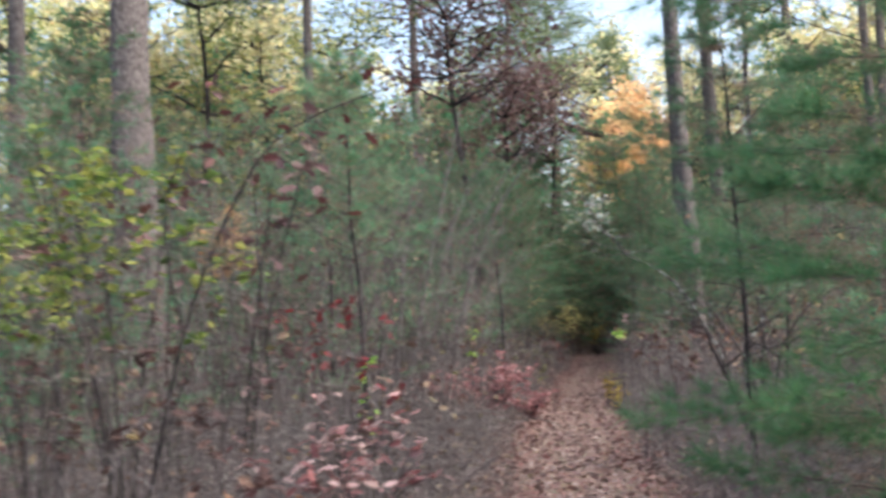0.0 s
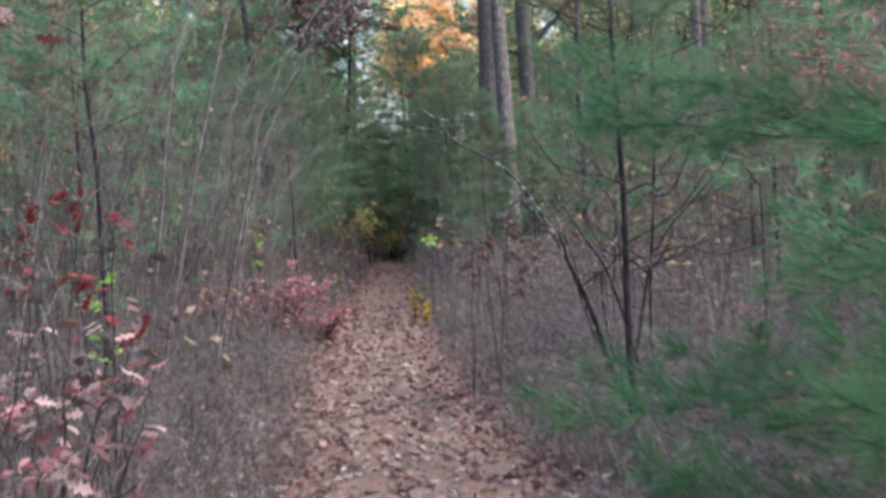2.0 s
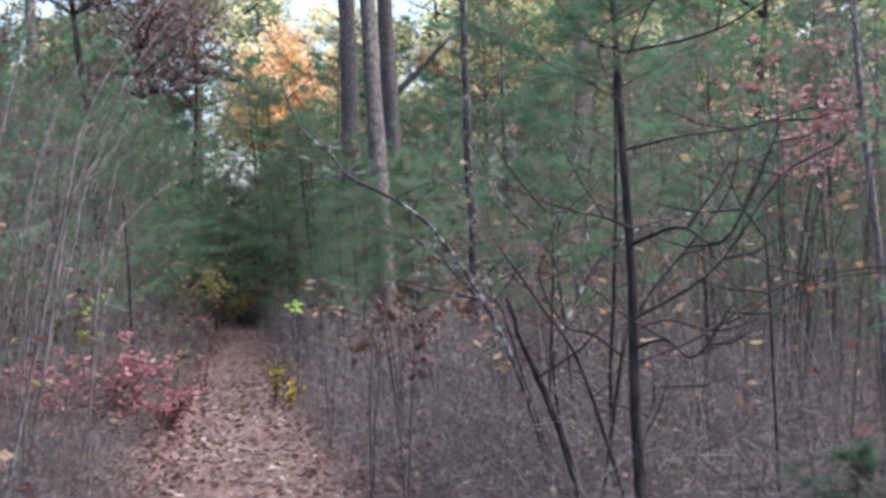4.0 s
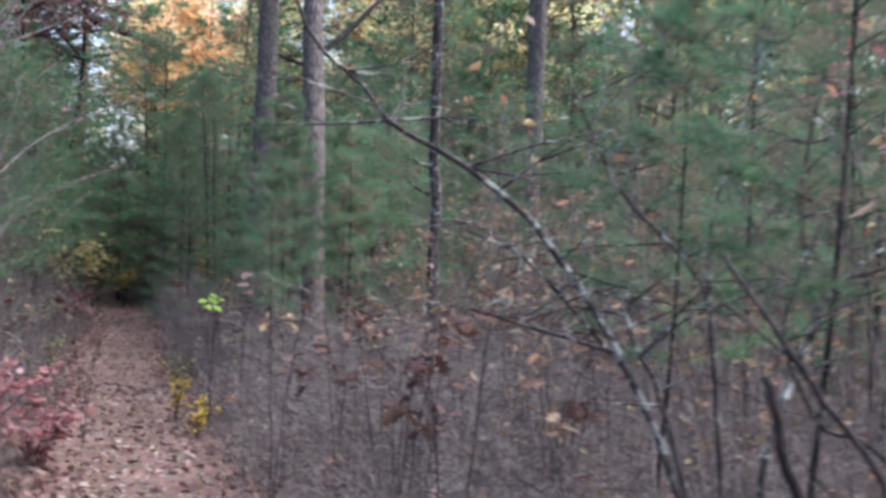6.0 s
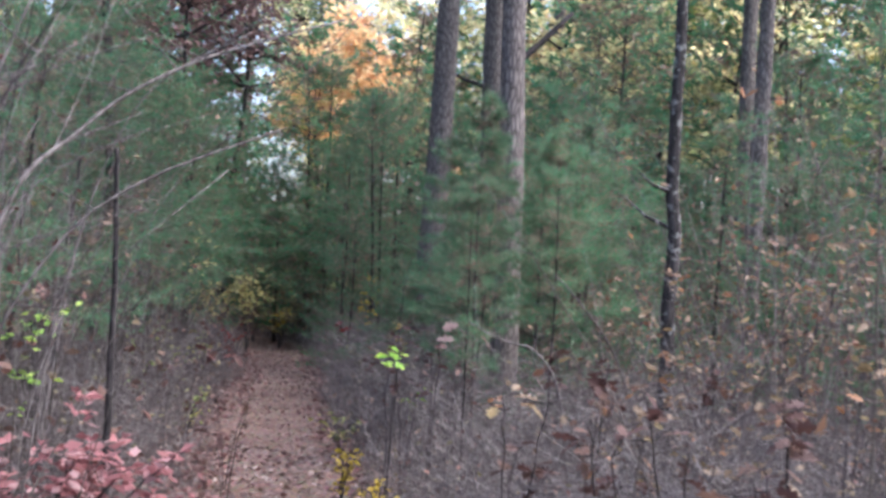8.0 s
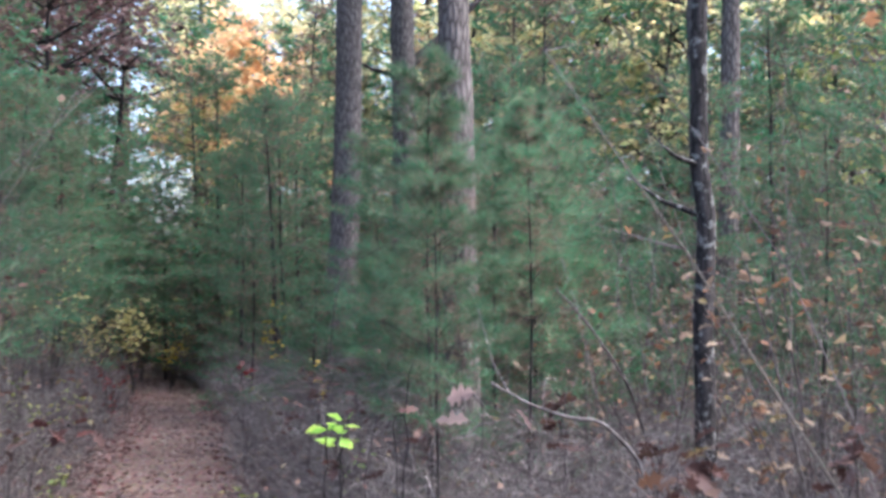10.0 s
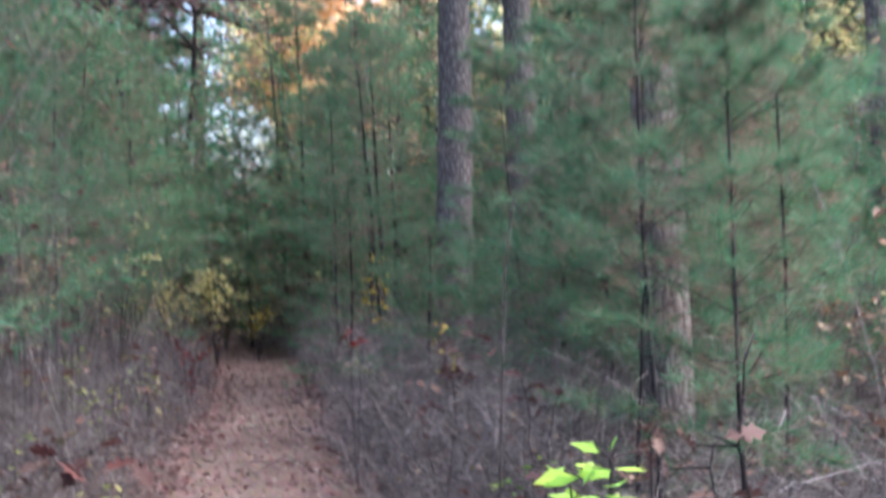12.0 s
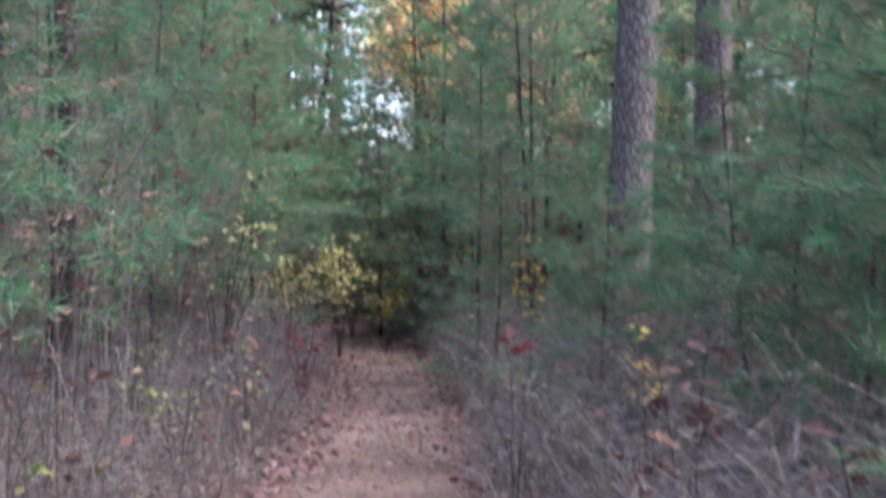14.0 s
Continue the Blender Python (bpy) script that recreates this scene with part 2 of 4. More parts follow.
class Build:
    """Gathers triangles in bulk."""

    def __init__(self):
        self.v, self.f, self.n = [], [], 0

    def add(self, v, f):
        self.v.append(np.asarray(v, float).reshape(-1, 3))
        self.f.append(np.asarray(f, int).reshape(-1, 3) + self.n)
        self.n += len(self.v[-1])

    def tube(self, pts, radii, sides=5):
        pts, radii = np.asarray(pts, float), np.asarray(radii, float)
        n = len(pts)
        tan = rows_unit(np.gradient(pts, axis=0))
        ref = np.where(np.abs(tan[:, 2:3]) > 0.9, [[1.0, 0, 0]], [[0, 0, 1.0]])
        a = rows_unit(np.cross(tan, ref))
        b = np.cross(tan, a)
        ang = np.linspace(0, 2 * np.pi, sides, endpoint=False)
        ring = a[:, None] * np.cos(ang)[None, :, None] + b[:, None] * np.sin(ang)[None, :, None]
        v = pts[:, None] + ring * radii[:, None, None]
        i, j = np.meshgrid(np.arange(n - 1), np.arange(sides), indexing="ij")
        p, q = i * sides + j, i * sides + (j + 1) % sides
        f = np.concatenate([np.stack([p, q, q + sides], -1).reshape(-1, 3), np.stack([p, q + sides, p + sides], -1).reshape(-1, 3)])
        self.add(v, f)
        cap = [[(n - 1) * sides, (n - 1) * sides + k, (n - 1) * sides + k + 1] for k in range(1, sides - 1)]
        self.f.append(np.asarray(cap) + self.n - n * sides)

    def needles(self, p, d, length, width, rng):
        n = len(p)
        s = rows_unit(np.cross(d, rng.normal(size=(n, 3)))) * (width / 2)
        v = np.stack([p - s, p + s, p + d * np.reshape(length, (-1, 1))], 1)
        self.add(v, np.arange(3 * n).reshape(n, 3))

    def leaves(self, p, d, length, ratio, rng, curl=0.25):
        """Folded, curling leaves: five corners each."""
        n = len(p)
        d = rows_unit(d)
        s = rows_unit(np.cross(d, rng.normal(size=(n, 3)) * 0.5 + UP))
        u = np.cross(s, d)
        ln = np.broadcast_to(np.reshape(length, (-1, 1)), (n, 1))
        w = ln * ratio / 2
        c = rng.uniform(-curl, curl * 2, (n, 1)) * ln
        v = np.stack([p, p + d * ln * 0.45 + s * w + u * c * 0.7, p + d * ln + u * c * 0.4, p + d * ln * 0.5 - s * w + u * c * 0.7, p + d * ln * 0.5], 1)
        k = np.arange(n)[:, None] * 5
        f = np.concatenate([k + [0, 4, 1], k + [0, 3, 4], k + [1, 4, 2], k + [4, 3, 2]])
        self.add(v, f)

    def blades(self, p, d, length, ratio, rng):
        """Plain folded leaves for foliage far off: four corners each."""
        n = len(p)
        d = rows_unit(d)
        s = rows_unit(np.cross(d, rng.normal(size=(n, 3)) * 0.5 + UP))
        u = np.cross(s, d)
        ln = np.broadcast_to(np.reshape(length, (-1, 1)), (n, 1))
        w, c = ln * ratio / 2, rng.uniform(-0.1, 0.3, (n, 1)) * ln
        v = np.stack([p, p + d * ln * 0.45 + s * w + u * c, p + d * ln, p + d * ln * 0.5 - s * w + u * c], 1)
        k = np.arange(n)[:, None] * 4
        self.add(v, np.concatenate([k + [0, 2, 1], k + [0, 3, 2]]))

    def oak_leaves(self, p, d, length, rng):
        """Lobed leaves."""
        half = np.array([(0.1, 0.03), (0.25, 0.2), (0.36, 0.1), (0.5, 0.34), (0.6, 0.13), (0.76, 0.28), (0.84, 0.1)])
        out = np.concatenate([[(0, 0)], half, [(1, 0)], (half * [1, -1])[::-1]])
        m, n = len(out), len(p)
        d = rows_unit(d)
        s = rows_unit(np.cross(d, rng.normal(size=(n, 3)) * 0.6 + UP))
        u = np.cross(s, d)
        ln = np.reshape(length, (-1, 1, 1)) * np.ones((n, 1, 1))
        bend, fold = rng.uniform(-0.5, 0.15, (n, 1, 1)), rng.uniform(-0.2, 0.6, (n, 1, 1))
        x, y = out[None, :, :1], out[None, :, 1:]
        v = p[:, None] + ln * (d[:, None] * x + s[:, None] * y + u[:, None] * (bend * x * x + fold * np.abs(y)))
        mid = p[:, None] + ln * (d[:, None] * 0.5 + u[:, None] * bend * 0.25)
        v = np.concatenate([v, mid], 1)
        k = np.arange(n)[:, None] * (m + 1)
        f = np.concatenate([k + [m, i, (i + 1) % m] for i in range(m)])
        self.add(v, f)

    def mesh(self, name, material, smooth=False):
        v, f = np.concatenate(self.v), np.concatenate(self.f)
        me = bpy.data.meshes.new(name)
        me.vertices.add(len(v))
        me.vertices.foreach_set("co", v.ravel())
        me.loops.add(f.size)
        me.loops.foreach_set("vertex_index", f.ravel())
        me.polygons.add(len(f))
        me.polygons.foreach_set("loop_start", np.arange(0, f.size, 3))
        if smooth:
            me.polygons.foreach_set("use_smooth", np.ones(len(f), bool))
        me.update(calc_edges=True)
        me.materials.append(material)
        return me


def thing(name, place, label, category, group="", kind="", turn=0.0):
    ob = new(name)
    ob.empty_display_size = 0.1
    ob.matrix_basis = pose(*place, 0, 0, turn)
    return tagged(ob, label, category, group, kind)


def part(name, b, material, parent, label="", smooth=False, kind=""):
    ob = new(name, b.mesh(name, material, smooth))
    ob.parent = parent
    return tagged(ob, label, kind=kind)


def single(name, b, material, label, category, group="", kind="", smooth=False):
    return tagged(new(name, b.mesh(name, material, smooth)), label, category, group, kind)


def curve(pts, n):
    """Points along a smooth line through pts."""
    pts = np.asarray(pts, float)
    k = len(pts)
    t = np.linspace(0, k - 1, n)
    i = np.clip(t.astype(int), 0, k - 2)
    u = (t - i)[:, None]
    p0, p1, p2, p3 = pts[np.maximum(i - 1, 0)], pts[i], pts[i + 1], pts[np.minimum(i + 2, k - 1)]
    return 0.5 * (2 * p1 + (p2 - p0) * u + (2 * p0 - 5 * p1 + 4 * p2 - p3) * u ** 2 + (3 * p1 - p0 - 3 * p2 + p3) * u ** 3)


def directions(n, rng, low=-0.3, high=1.0):
    z = rng.uniform(low, high, n)
    a = rng.uniform(0, 2 * np.pi, n)
    r = np.sqrt(np.maximum(0, 1 - z * z))
    return np.stack([r * np.cos(a), r * np.sin(a), z], 1)


# ---- the ground and the trail ----
TRAIL_Y = [-14, 0, 4, 7.5, 10, 12, 16, 20, 24, 28, 34, 37, 40, 43, 47, 60]
TRAIL_X = [-0.6, 0.3, 0.5, 0.7, 0.95, 1.0, 1.36, 1.86, 2.25, 2.92, 3.5, 3.65, 3.35, 2.3, 0.2, -9.0]


def trail_x(y):
    return np.interp(y, TRAIL_Y, TRAIL_X)


def wave(x, y, s, k):
    return np.sin(x * s + k) * np.cos(y * s * 1.13 + 2.1 * k) + 0.5 * np.sin(x * s * 2.3 + y * s * 1.7 + k)


def ground_z(x, y):
    x, y = np.asarray(x, float), np.asarray(y, float)
    off = np.clip((np.abs(x - trail_x(y)) - 0.65) / 0.8, 0, 1)
    far = np.clip((np.hypot(x, y - 15) - 20) / 40, 0, 1)
    return off * (0.05 + 0.045 * wave(x, y, 1.1, 0.4)) + far * 0.4 * wave(x, y, 0.11, 1.3) - 0.0


def sheet(xs, ys, lift=0.0):
    xs, ys = np.asarray(xs), np.asarray(ys)
    b = Build()
    v = np.stack([xs, ys, ground_z(xs, ys) + lift], -1)
    r, c = v.shape[:2]
    i, j = np.meshgrid(np.arange(r - 1), np.arange(c - 1), indexing="ij")
    p = i * c + j
    b.add(v, np.concatenate([np.stack([p, p + 1, p + c + 1], -1).reshape(-1, 3), np.stack([p, p + c + 1, p + c], -1).reshape(-1, 3)]))
    return b


ax = np.concatenate([-np.geomspace(400, 9, 24), np.arange(-8.7, 12, 0.3), np.geomspace(12.3, 400, 24)])
ay = np.concatenate([-np.geomspace(400, 6, 24), np.arange(-5.7, 46, 0.3), np.geomspace(46.5, 450, 24)])
gx, gy = np.meshgrid(ax, ay)
single("ground", sheet(gx, gy), M_SOIL, "dark brown woodland floor under leaf litter", "ground", kind="structure", smooth=True)

ty = np.arange(-12, 46, 0.15)
tw = np.linspace(-1, 1, 9)
edge = 0.72 + 0.09 * np.sin(ty * 1.9) + 0.06 * np.sin(ty * 4.3 + 1)
tx = trail_x(ty)[:, None] + tw[None] * edge[:, None]
single("trail", sheet(tx, np.repeat(ty[:, None], 9, 1), 0.012 - 0.0), M_TRAIL,
       "pinkish tan footpath of trodden soil and pine needles", "trail", kind="structure", smooth=True)

# ---- litter and undergrowth ----


def trail_litter():
    rng = np.random.default_rng(5)
    b = Build()
    for n, y0, y1, half, size in ((7600, -1, 12, 0.95, 0.066), (4000, 12, 21, 0.85, 0.062), (3800, 21, 40, 0.8, 0.046)):
        y = rng.uniform(y0, y1, n)
        x = trail_x(y) + np.clip(rng.normal(0, half * 0.62, n), -half * 1.5, half * 1.5)
        p = np.stack([x, y, ground_z(x, y) + 0.018 + rng.uniform(0, 0.012, n)], 1)
        d = directions(n, rng, -0.05, 0.25)
        b.leaves(p, d, rng.uniform(0.45, 1.25, n) * size, 0.62, rng, 0.2)
    n = 15000
    y = rng.uniform(1, 34, n)
    x = trail_x(y) + rng.normal(0, 0.55, n)
    p = np.stack([x, y, ground_z(x, y) + 0.016 + rng.uniform(0, 0.008, n)], 1)
    b.blades(p, directions(n, rng, -0.03, 0.2), rng.uniform(0.012, 0.035, n), 0.5, rng)
    return single("leaf_litter", b, M_LITTER, "curled brown and tan leaves fallen on the trail", "leaf litter", kind="stuff")


def bank_litter():
    rng = np.random.default_rng(6)
    b = Build()
    n = 9000
    y = rng.uniform(0, 34, n)
    side = rng.choice([-1, 1], n)
    x = trail_x(y) + side * (0.7 + rng.gamma(1.5, 0.9, n))
    p = np.stack([x, y, ground_z(x, y) + 0.02 + rng.uniform(0, 0.03, n)], 1)
    b.leaves(p, directions(n, rng, -0.1, 0.4), rng.uniform(0.04, 0.11, n), 0.6, rng, 0.3)
    return single("bank_litter", b, M_LITTER, "fallen leaves lying under the dry undergrowth", "leaf litter", kind="stuff")


def edge_litter():
    """Reddish leaves drifted against the stems along both edges of the trail."""
    rng = np.random.default_rng(8)
    b = Build()
    n = 6500
    y = rng.uniform(6, 35, n)
    side = rng.choice([-1, -1, 1], n)
    x = trail_x(y) + side * (0.62 + rng.normal(0, 0.14, n) + 0.07 * np.sin(y * 3.1) + 0.05 * np.sin(y * 7.7))
    p = np.stack([x, y, ground_z(x, y) + 0.02 + rng.uniform(0, 0.035, n)], 1)
    b.leaves(p, directions(n, rng, -0.1, 0.4), rng.uniform(0.03, 0.085, n), 0.6, rng, 0.3)
    return single("edge_litter", b, M_EDGE, "reddish leaves drifted along the edges of the trail", "leaf litter", kind="stuff")


def undergrowth(name, side, seed, n, label):
    """A thicket of thin dry stems with side twigs and small withered leaves."""
    rng = np.random.default_rng(seed)
    y = rng.uniform(1.5, 41, n) if side < 0 else np.where(rng.random(n) < 0.14, rng.uniform(2.5, 8, n), rng.uniform(7.2, 41, n))
    off = 0.58 + np.minimum(rng.gamma(1.35, 1.5, n), 7)
    x = trail_x(y) + side * off
    clump = 0.75 + 0.3 * wave(x, y, 1.7, seed)
    hgt = np.clip((0.25 + 0.55 * np.clip((off - 0.6) / 0.7, 0, 1)) * clump * rng.uniform(0.55, 1.3, n), 0.12, 1.2)
    if side > 0:
        hgt = hgt * np.interp(y, [0, 12, 17, 22], [0.95, 1.0, 1.2, 1.3])
    p = np.stack([x, y, ground_z(x, y) - 0.02], 1)
    lean = rng.normal(0, 0.48, (n, 3)) * [1, 1, 0]
    top = p + (UP + lean) * hgt[:, None]
    mid = p + (UP * 0.5 + lean * 0.32 + rng.normal(0, 0.14, (n, 3))) * hgt[:, None]
    s = rows_unit(np.cross(top - p, rng.normal(size=(n, 3)))) * np.minimum(rng.gamma(2.0, 0.0011, (n, 1)), 0.0034)
    v = np.stack([p - s, p + s, mid - s * 0.75, mid + s * 0.75, top], 1)
    k = np.arange(n)[:, None] * 5
    b = Build()
    b.add(v, np.concatenate([k + [0, 1, 3], k + [0, 3, 2], k + [2, 3, 4]]))
    for lo, hi in ((0.15, 0.4), (0.25, 0.5), (0.4, 0.65), (0.5, 0.7), (0.55, 0.8), (0.65, 0.9), (0.7, 0.95)):
        u = rng.uniform(lo, hi, (n, 1))
        q = p + (top - p) * u + (mid - (p + top) / 2) * (1 - np.abs(2 * u - 1))
        d = rows_unit(directions(n, rng, -0.45, 0.8))
        b.needles(q, d, np.minimum(hgt * rng.uniform(0.14, 0.48, n), 0.24), 0.0034, rng)
    ob = single(name, b, M_DRY, label, "undergrowth", kind="stuff")
    pick = rng.random(n) < 0.42
    m = pick.sum()
    q = p[pick] + (top - p)[pick] * rng.uniform(0.3, 1.0, (m, 1)) + rng.normal(0, 0.03, (m, 3))
    c = Build()
    c.blades(q, directions(m, rng, -0.9, 0.4), rng.uniform(0.018, 0.055, m), 0.55, rng)
    single("withered_leaves", c, M_DRYLEAF, "withered brown leaves caught in the dry undergrowth", "dead leaves", kind="stuff")
    return ob


trail_litter()
bank_litter()
edge_litter()
undergrowth("undergrowth", -1, 11, 27000, "dense grey-brown dry stems beside the trail")
undergrowth("undergrowth", 1, 12, 40000, "tall grey-mauve dry twigs and stems beside the trail")


def thicket(seed, n, side, near, far, y0, y1, low=0.9, high=3.0, twiggy=1.0):
    """Bare grey saplings and tall dead stalks, past counting, with twigs and a few hanging dry leaves."""
    rng = np.random.default_rng(seed)
    y = rng.uniform(y0, y1, n)
    x = trail_x(y) + side * rng.uniform(near, far, n)
    h = rng.uniform(low, high, n) * np.clip((np.abs(x - trail_x(y)) - 0.4) / 1.5, 0.35, 1)
    b, c = Build(), Build()
    for i in range(n):
        p = np.array([x[i], y[i], float(ground_z(x[i], y[i])) - 0.02])
        lean = rng.normal(0, 0.22, 3) * [1, 1, 0]
        line = curve([p, p + (UP * 0.5 + lean * 0.3) * h[i], p + (UP + lean) * h[i]], 6) + rng.normal(0, 0.02, (6, 3)) * np.linspace(0, 1, 6)[:, None]
        b.tube(line, np.linspace(0.002 + 0.0016 * h[i] * rng.uniform(0.5, 1.3), 0.0016, 6), 3)
        k = int((7 + 6 * h[i]) * twiggy)
        j = rng.integers(1, 6, k)
        d = directions(k, rng, -0.05, 0.9)
        b.needles(line[j], d, rng.uniform(0.08, 0.28, k) * (0.4 + 0.3 * h[i]), 0.0034, rng)
        if rng.random() < 0.35:
            q = rng.integers(2, 9)
            j = rng.integers(2, 6, q)
            c.leaves(line[j] + directions(q, rng) * 0.2, directions(q, rng, -0.9, 0.2), rng.uniform(0.05, 0.1, q), 0.55, rng, 0.4)
    single("bare_saplings", b, M_DRY, "tangle of thin bare grey saplings and twigs", "undergrowth", kind="stuff")
    single("hanging_leaves", c, M_TAN if side > 0 else M_DRYLEAF, "dry leaves hanging on bare twigs", "dead leaves", kind="stuff")


thicket(301, 520, -1, 0.9, 7.5, 5, 40)
thicket(302, 300, 1, 1.5, 7.5, 9.5, 15.5)
thicket(304, 260, -1, 0.8, 4.2, 22, 34)
thicket(303, 260, 1, 2.7, 8.5, 15, 40)
thicket(305, 480, -1, 0.8, 4.5, 11, 24, 1.8, 3.9, 2.6)
thicket(306, 260, -1, 1.2, 4.2, 4.5, 12, 1.2, 2.4, 2.2)
thicket(307, 340, 1, 2.2, 7.0, 9, 27, 1.2, 3.2, 2.4)
thicket(308, 220, -1, 0.7, 4.0, 24, 40, 1.2, 3.4, 2.4)


def far_brush():
    """Leafy brush that closes the view low down between the far trunks."""
    rng = np.random.default_rng(77)
    for name, material, n, top, label in (("far_brush", M_HIGH, 60000, 6.0, "dark green young growth between the far trunks"),
                                          ("far_brush", M_OLIVE, 30000, 3.6, "dull olive brush between the far trunks"),
                                          ("far_brush", M_TAN, 30000, 3.4, "brown brush between the far trunks")):
        a, r = rng.uniform(-0.75, 0.75, n), rng.uniform(27, 60, n)
        x, y = 2 + r * np.sin(a), 12 + r * np.cos(a)
        keep = np.abs(x - trail_x(y)) > 1.8
        x, y = x[keep], y[keep]
        m = len(x)
        z = ground_z(x, y) + rng.beta(1.1, 1.8, m) * top * (0.8 + 0.25 * wave(x, y, 0.5, 1))
        b = Build()
        b.blades(np.stack([x, y, z], 1), directions(m, rng, -0.4, 0.9), rng.uniform(0.13, 0.36, m), 0.5, rng)
        single(name, b, material, label, "brush", kind="stuff")


far_brush()

# ---- pines ----


def young_pine(h, reach, seed, clear=0.12, bushy=1.0, label="young white pine with soft green needles", width=0.005, tuft=20, boughs=6, twig=7, lite=False, material=None, stout=0.65, flat=1.0):
    """A young pine: a straight stem, whorls of rising boughs with twigs, tufts of long soft needles."""
    rng = np.random.default_rng(seed)
    root = thing("young_pine", (0, 0, 0), label, "pine tree", "young pines")
    stem = np.zeros((9, 3))
    stem[:, 2] = np.linspace(-0.05, h, 9)
    stem[1:, :2] = np.cumsum(rng.normal(0, 0.012 * h / 3, (8, 2)), 0)
    b = Build()
    b.tube(stem, np.linspace(0.011 * h + 0.008, 0.006, 9) * stout, 7)
    part("trunk", b, M_DARK_BARK, root, "", True)
    limbs, crown = Build(), Build()
    z = max(0.12, clear * h)
    levels = []
    while z < h * 0.98:
        levels.append(z)
        z += rng.uniform(0.2, 0.34) * (0.75 + 0.25 * h / 3)
    tp, td = [], []
    for z0 in levels:
        u = z0 / h
        for a in np.linspace(0, 2 * np.pi, rng.integers(boughs - 1, boughs + 2), endpoint=False) + rng.uniform(0, 6.3):
            a += rng.normal(0, 0.35)
            z = z0 + rng.normal(0, 0.05 * h / 3)
            if z > 0.96 * h:
                continue
            u = z / h
            ln = reach * (0.14 + 0.95 * (1 - u) ** 0.75 * min(1, 0.55 + u * 2.2)) * rng.uniform(0.45, 1.25)
            rise = (rng.uniform(0.12, 0.5) + 0.5 * u) * flat
            base = np.array([np.interp(z, stem[:, 2], stem[:, 0]), np.interp(z, stem[:, 2], stem[:, 1]), z])
            out = np.array([math.cos(a), math.sin(a), 0])
            sag = rng.uniform(-0.05, 0.3)
            t = np.linspace(0, 1, 6)[:, None]
            pts = base + out * ln * t + UP * ln * (rise * t - sag * t * t) + rng.normal(0, 0.02, (6, 3)) * t
            limbs.tube(pts[::2] if lite else pts, np.linspace((0.0028 * h / 3 + 0.003) * stout * 1.25, 0.0014, 3 if lite else 6), 3)
            twig_ends = [(pts[-2], pts[-1] - pts[-2], 3)]
            side = np.cross(out, UP)
            for f in np.linspace(0.3, 0.92, max(3, int(twig * ln * bushy))):
                for sgn in (-1, 1):
                    if rng.random() > 0.86:
                        continue
                    i = min(int(f * 5), 4)
                    o = pts[i] + (pts[i + 1] - pts[i]) * (f * 5 - i)
                    d = rows_unit(out * 0.7 + side * sgn * rng.uniform(0.5, 1.0) + UP * rng.uniform(-0.15, 0.45))
                    tl = ln * (1 - f * 0.62) * rng.uniform(0.22, 0.5)
                    if lite:
                        limbs.needles(o[None], d[None], np.array([tl]), 0.005, rng)
                    else:
                        limbs.tube(np.stack([o, o + d * tl * 0.5, o + d * tl + UP * 0.1 * tl]), [0.0018, 0.0013, 0.0009], 3)
                    twig_ends.append((o + d * tl * 0.45, d * tl * 0.55, 2))
            for o, d, k in twig_ends:
                for g in np.linspace(0.15, 1.0, k):
                    tp.append(o + d * g)
                    td.append(rows_unit(d))
    tp, td = np.array(tp), np.array(td)
    m = tuft
    tp, td = np.repeat(tp, m, 0), np.repeat(td, m, 0)
    n = len(tp)
    d = rows_unit(td * 0.7 + rows_unit(rng.normal(size=(n, 3))) * rng.uniform(0.5, 1.0, (n, 1)) + UP * 0.15)
    crown.needles(tp - td * rng.uniform(0, 0.05, (n, 1)), d, rng.uniform(0.07, 0.125, n) * (1 + 12 * (width - 0.005)), width, rng)
    part("bough", limbs, M_TWIG_BARK if lite or flat < 1 else M_DARK_BARK, root, kind="stuff")
    inner = Build()
    k = max(len(tp) // (m * 2), 1)
    q = tp[rng.integers(0, len(tp), k)]
    axis = np.stack([np.interp(q[:, 2], stem[:, 2], stem[:, 0]), np.interp(q[:, 2], stem[:, 2], stem[:, 1]), q[:, 2]], 1)
    q = np.repeat(axis + (q - axis) * rng.uniform(0.35, 0.85, (k, 1)) - UP * 0.02, max(m // 2, 3), 0)
    inner.needles(q + rng.normal(0, 0.015, q.shape), directions(len(q), rng, -0.8, 0.4), rng.uniform(0.06, 0.11, len(q)) * (1 + 12 * (width - 0.005)), width, rng)
    part("dead_needles", inner, M_DEAD_NEEDLE, root, "brown dead inner needles", kind="stuff")
    part("crown", crown, material or M_NEEDLE, root)
    return root


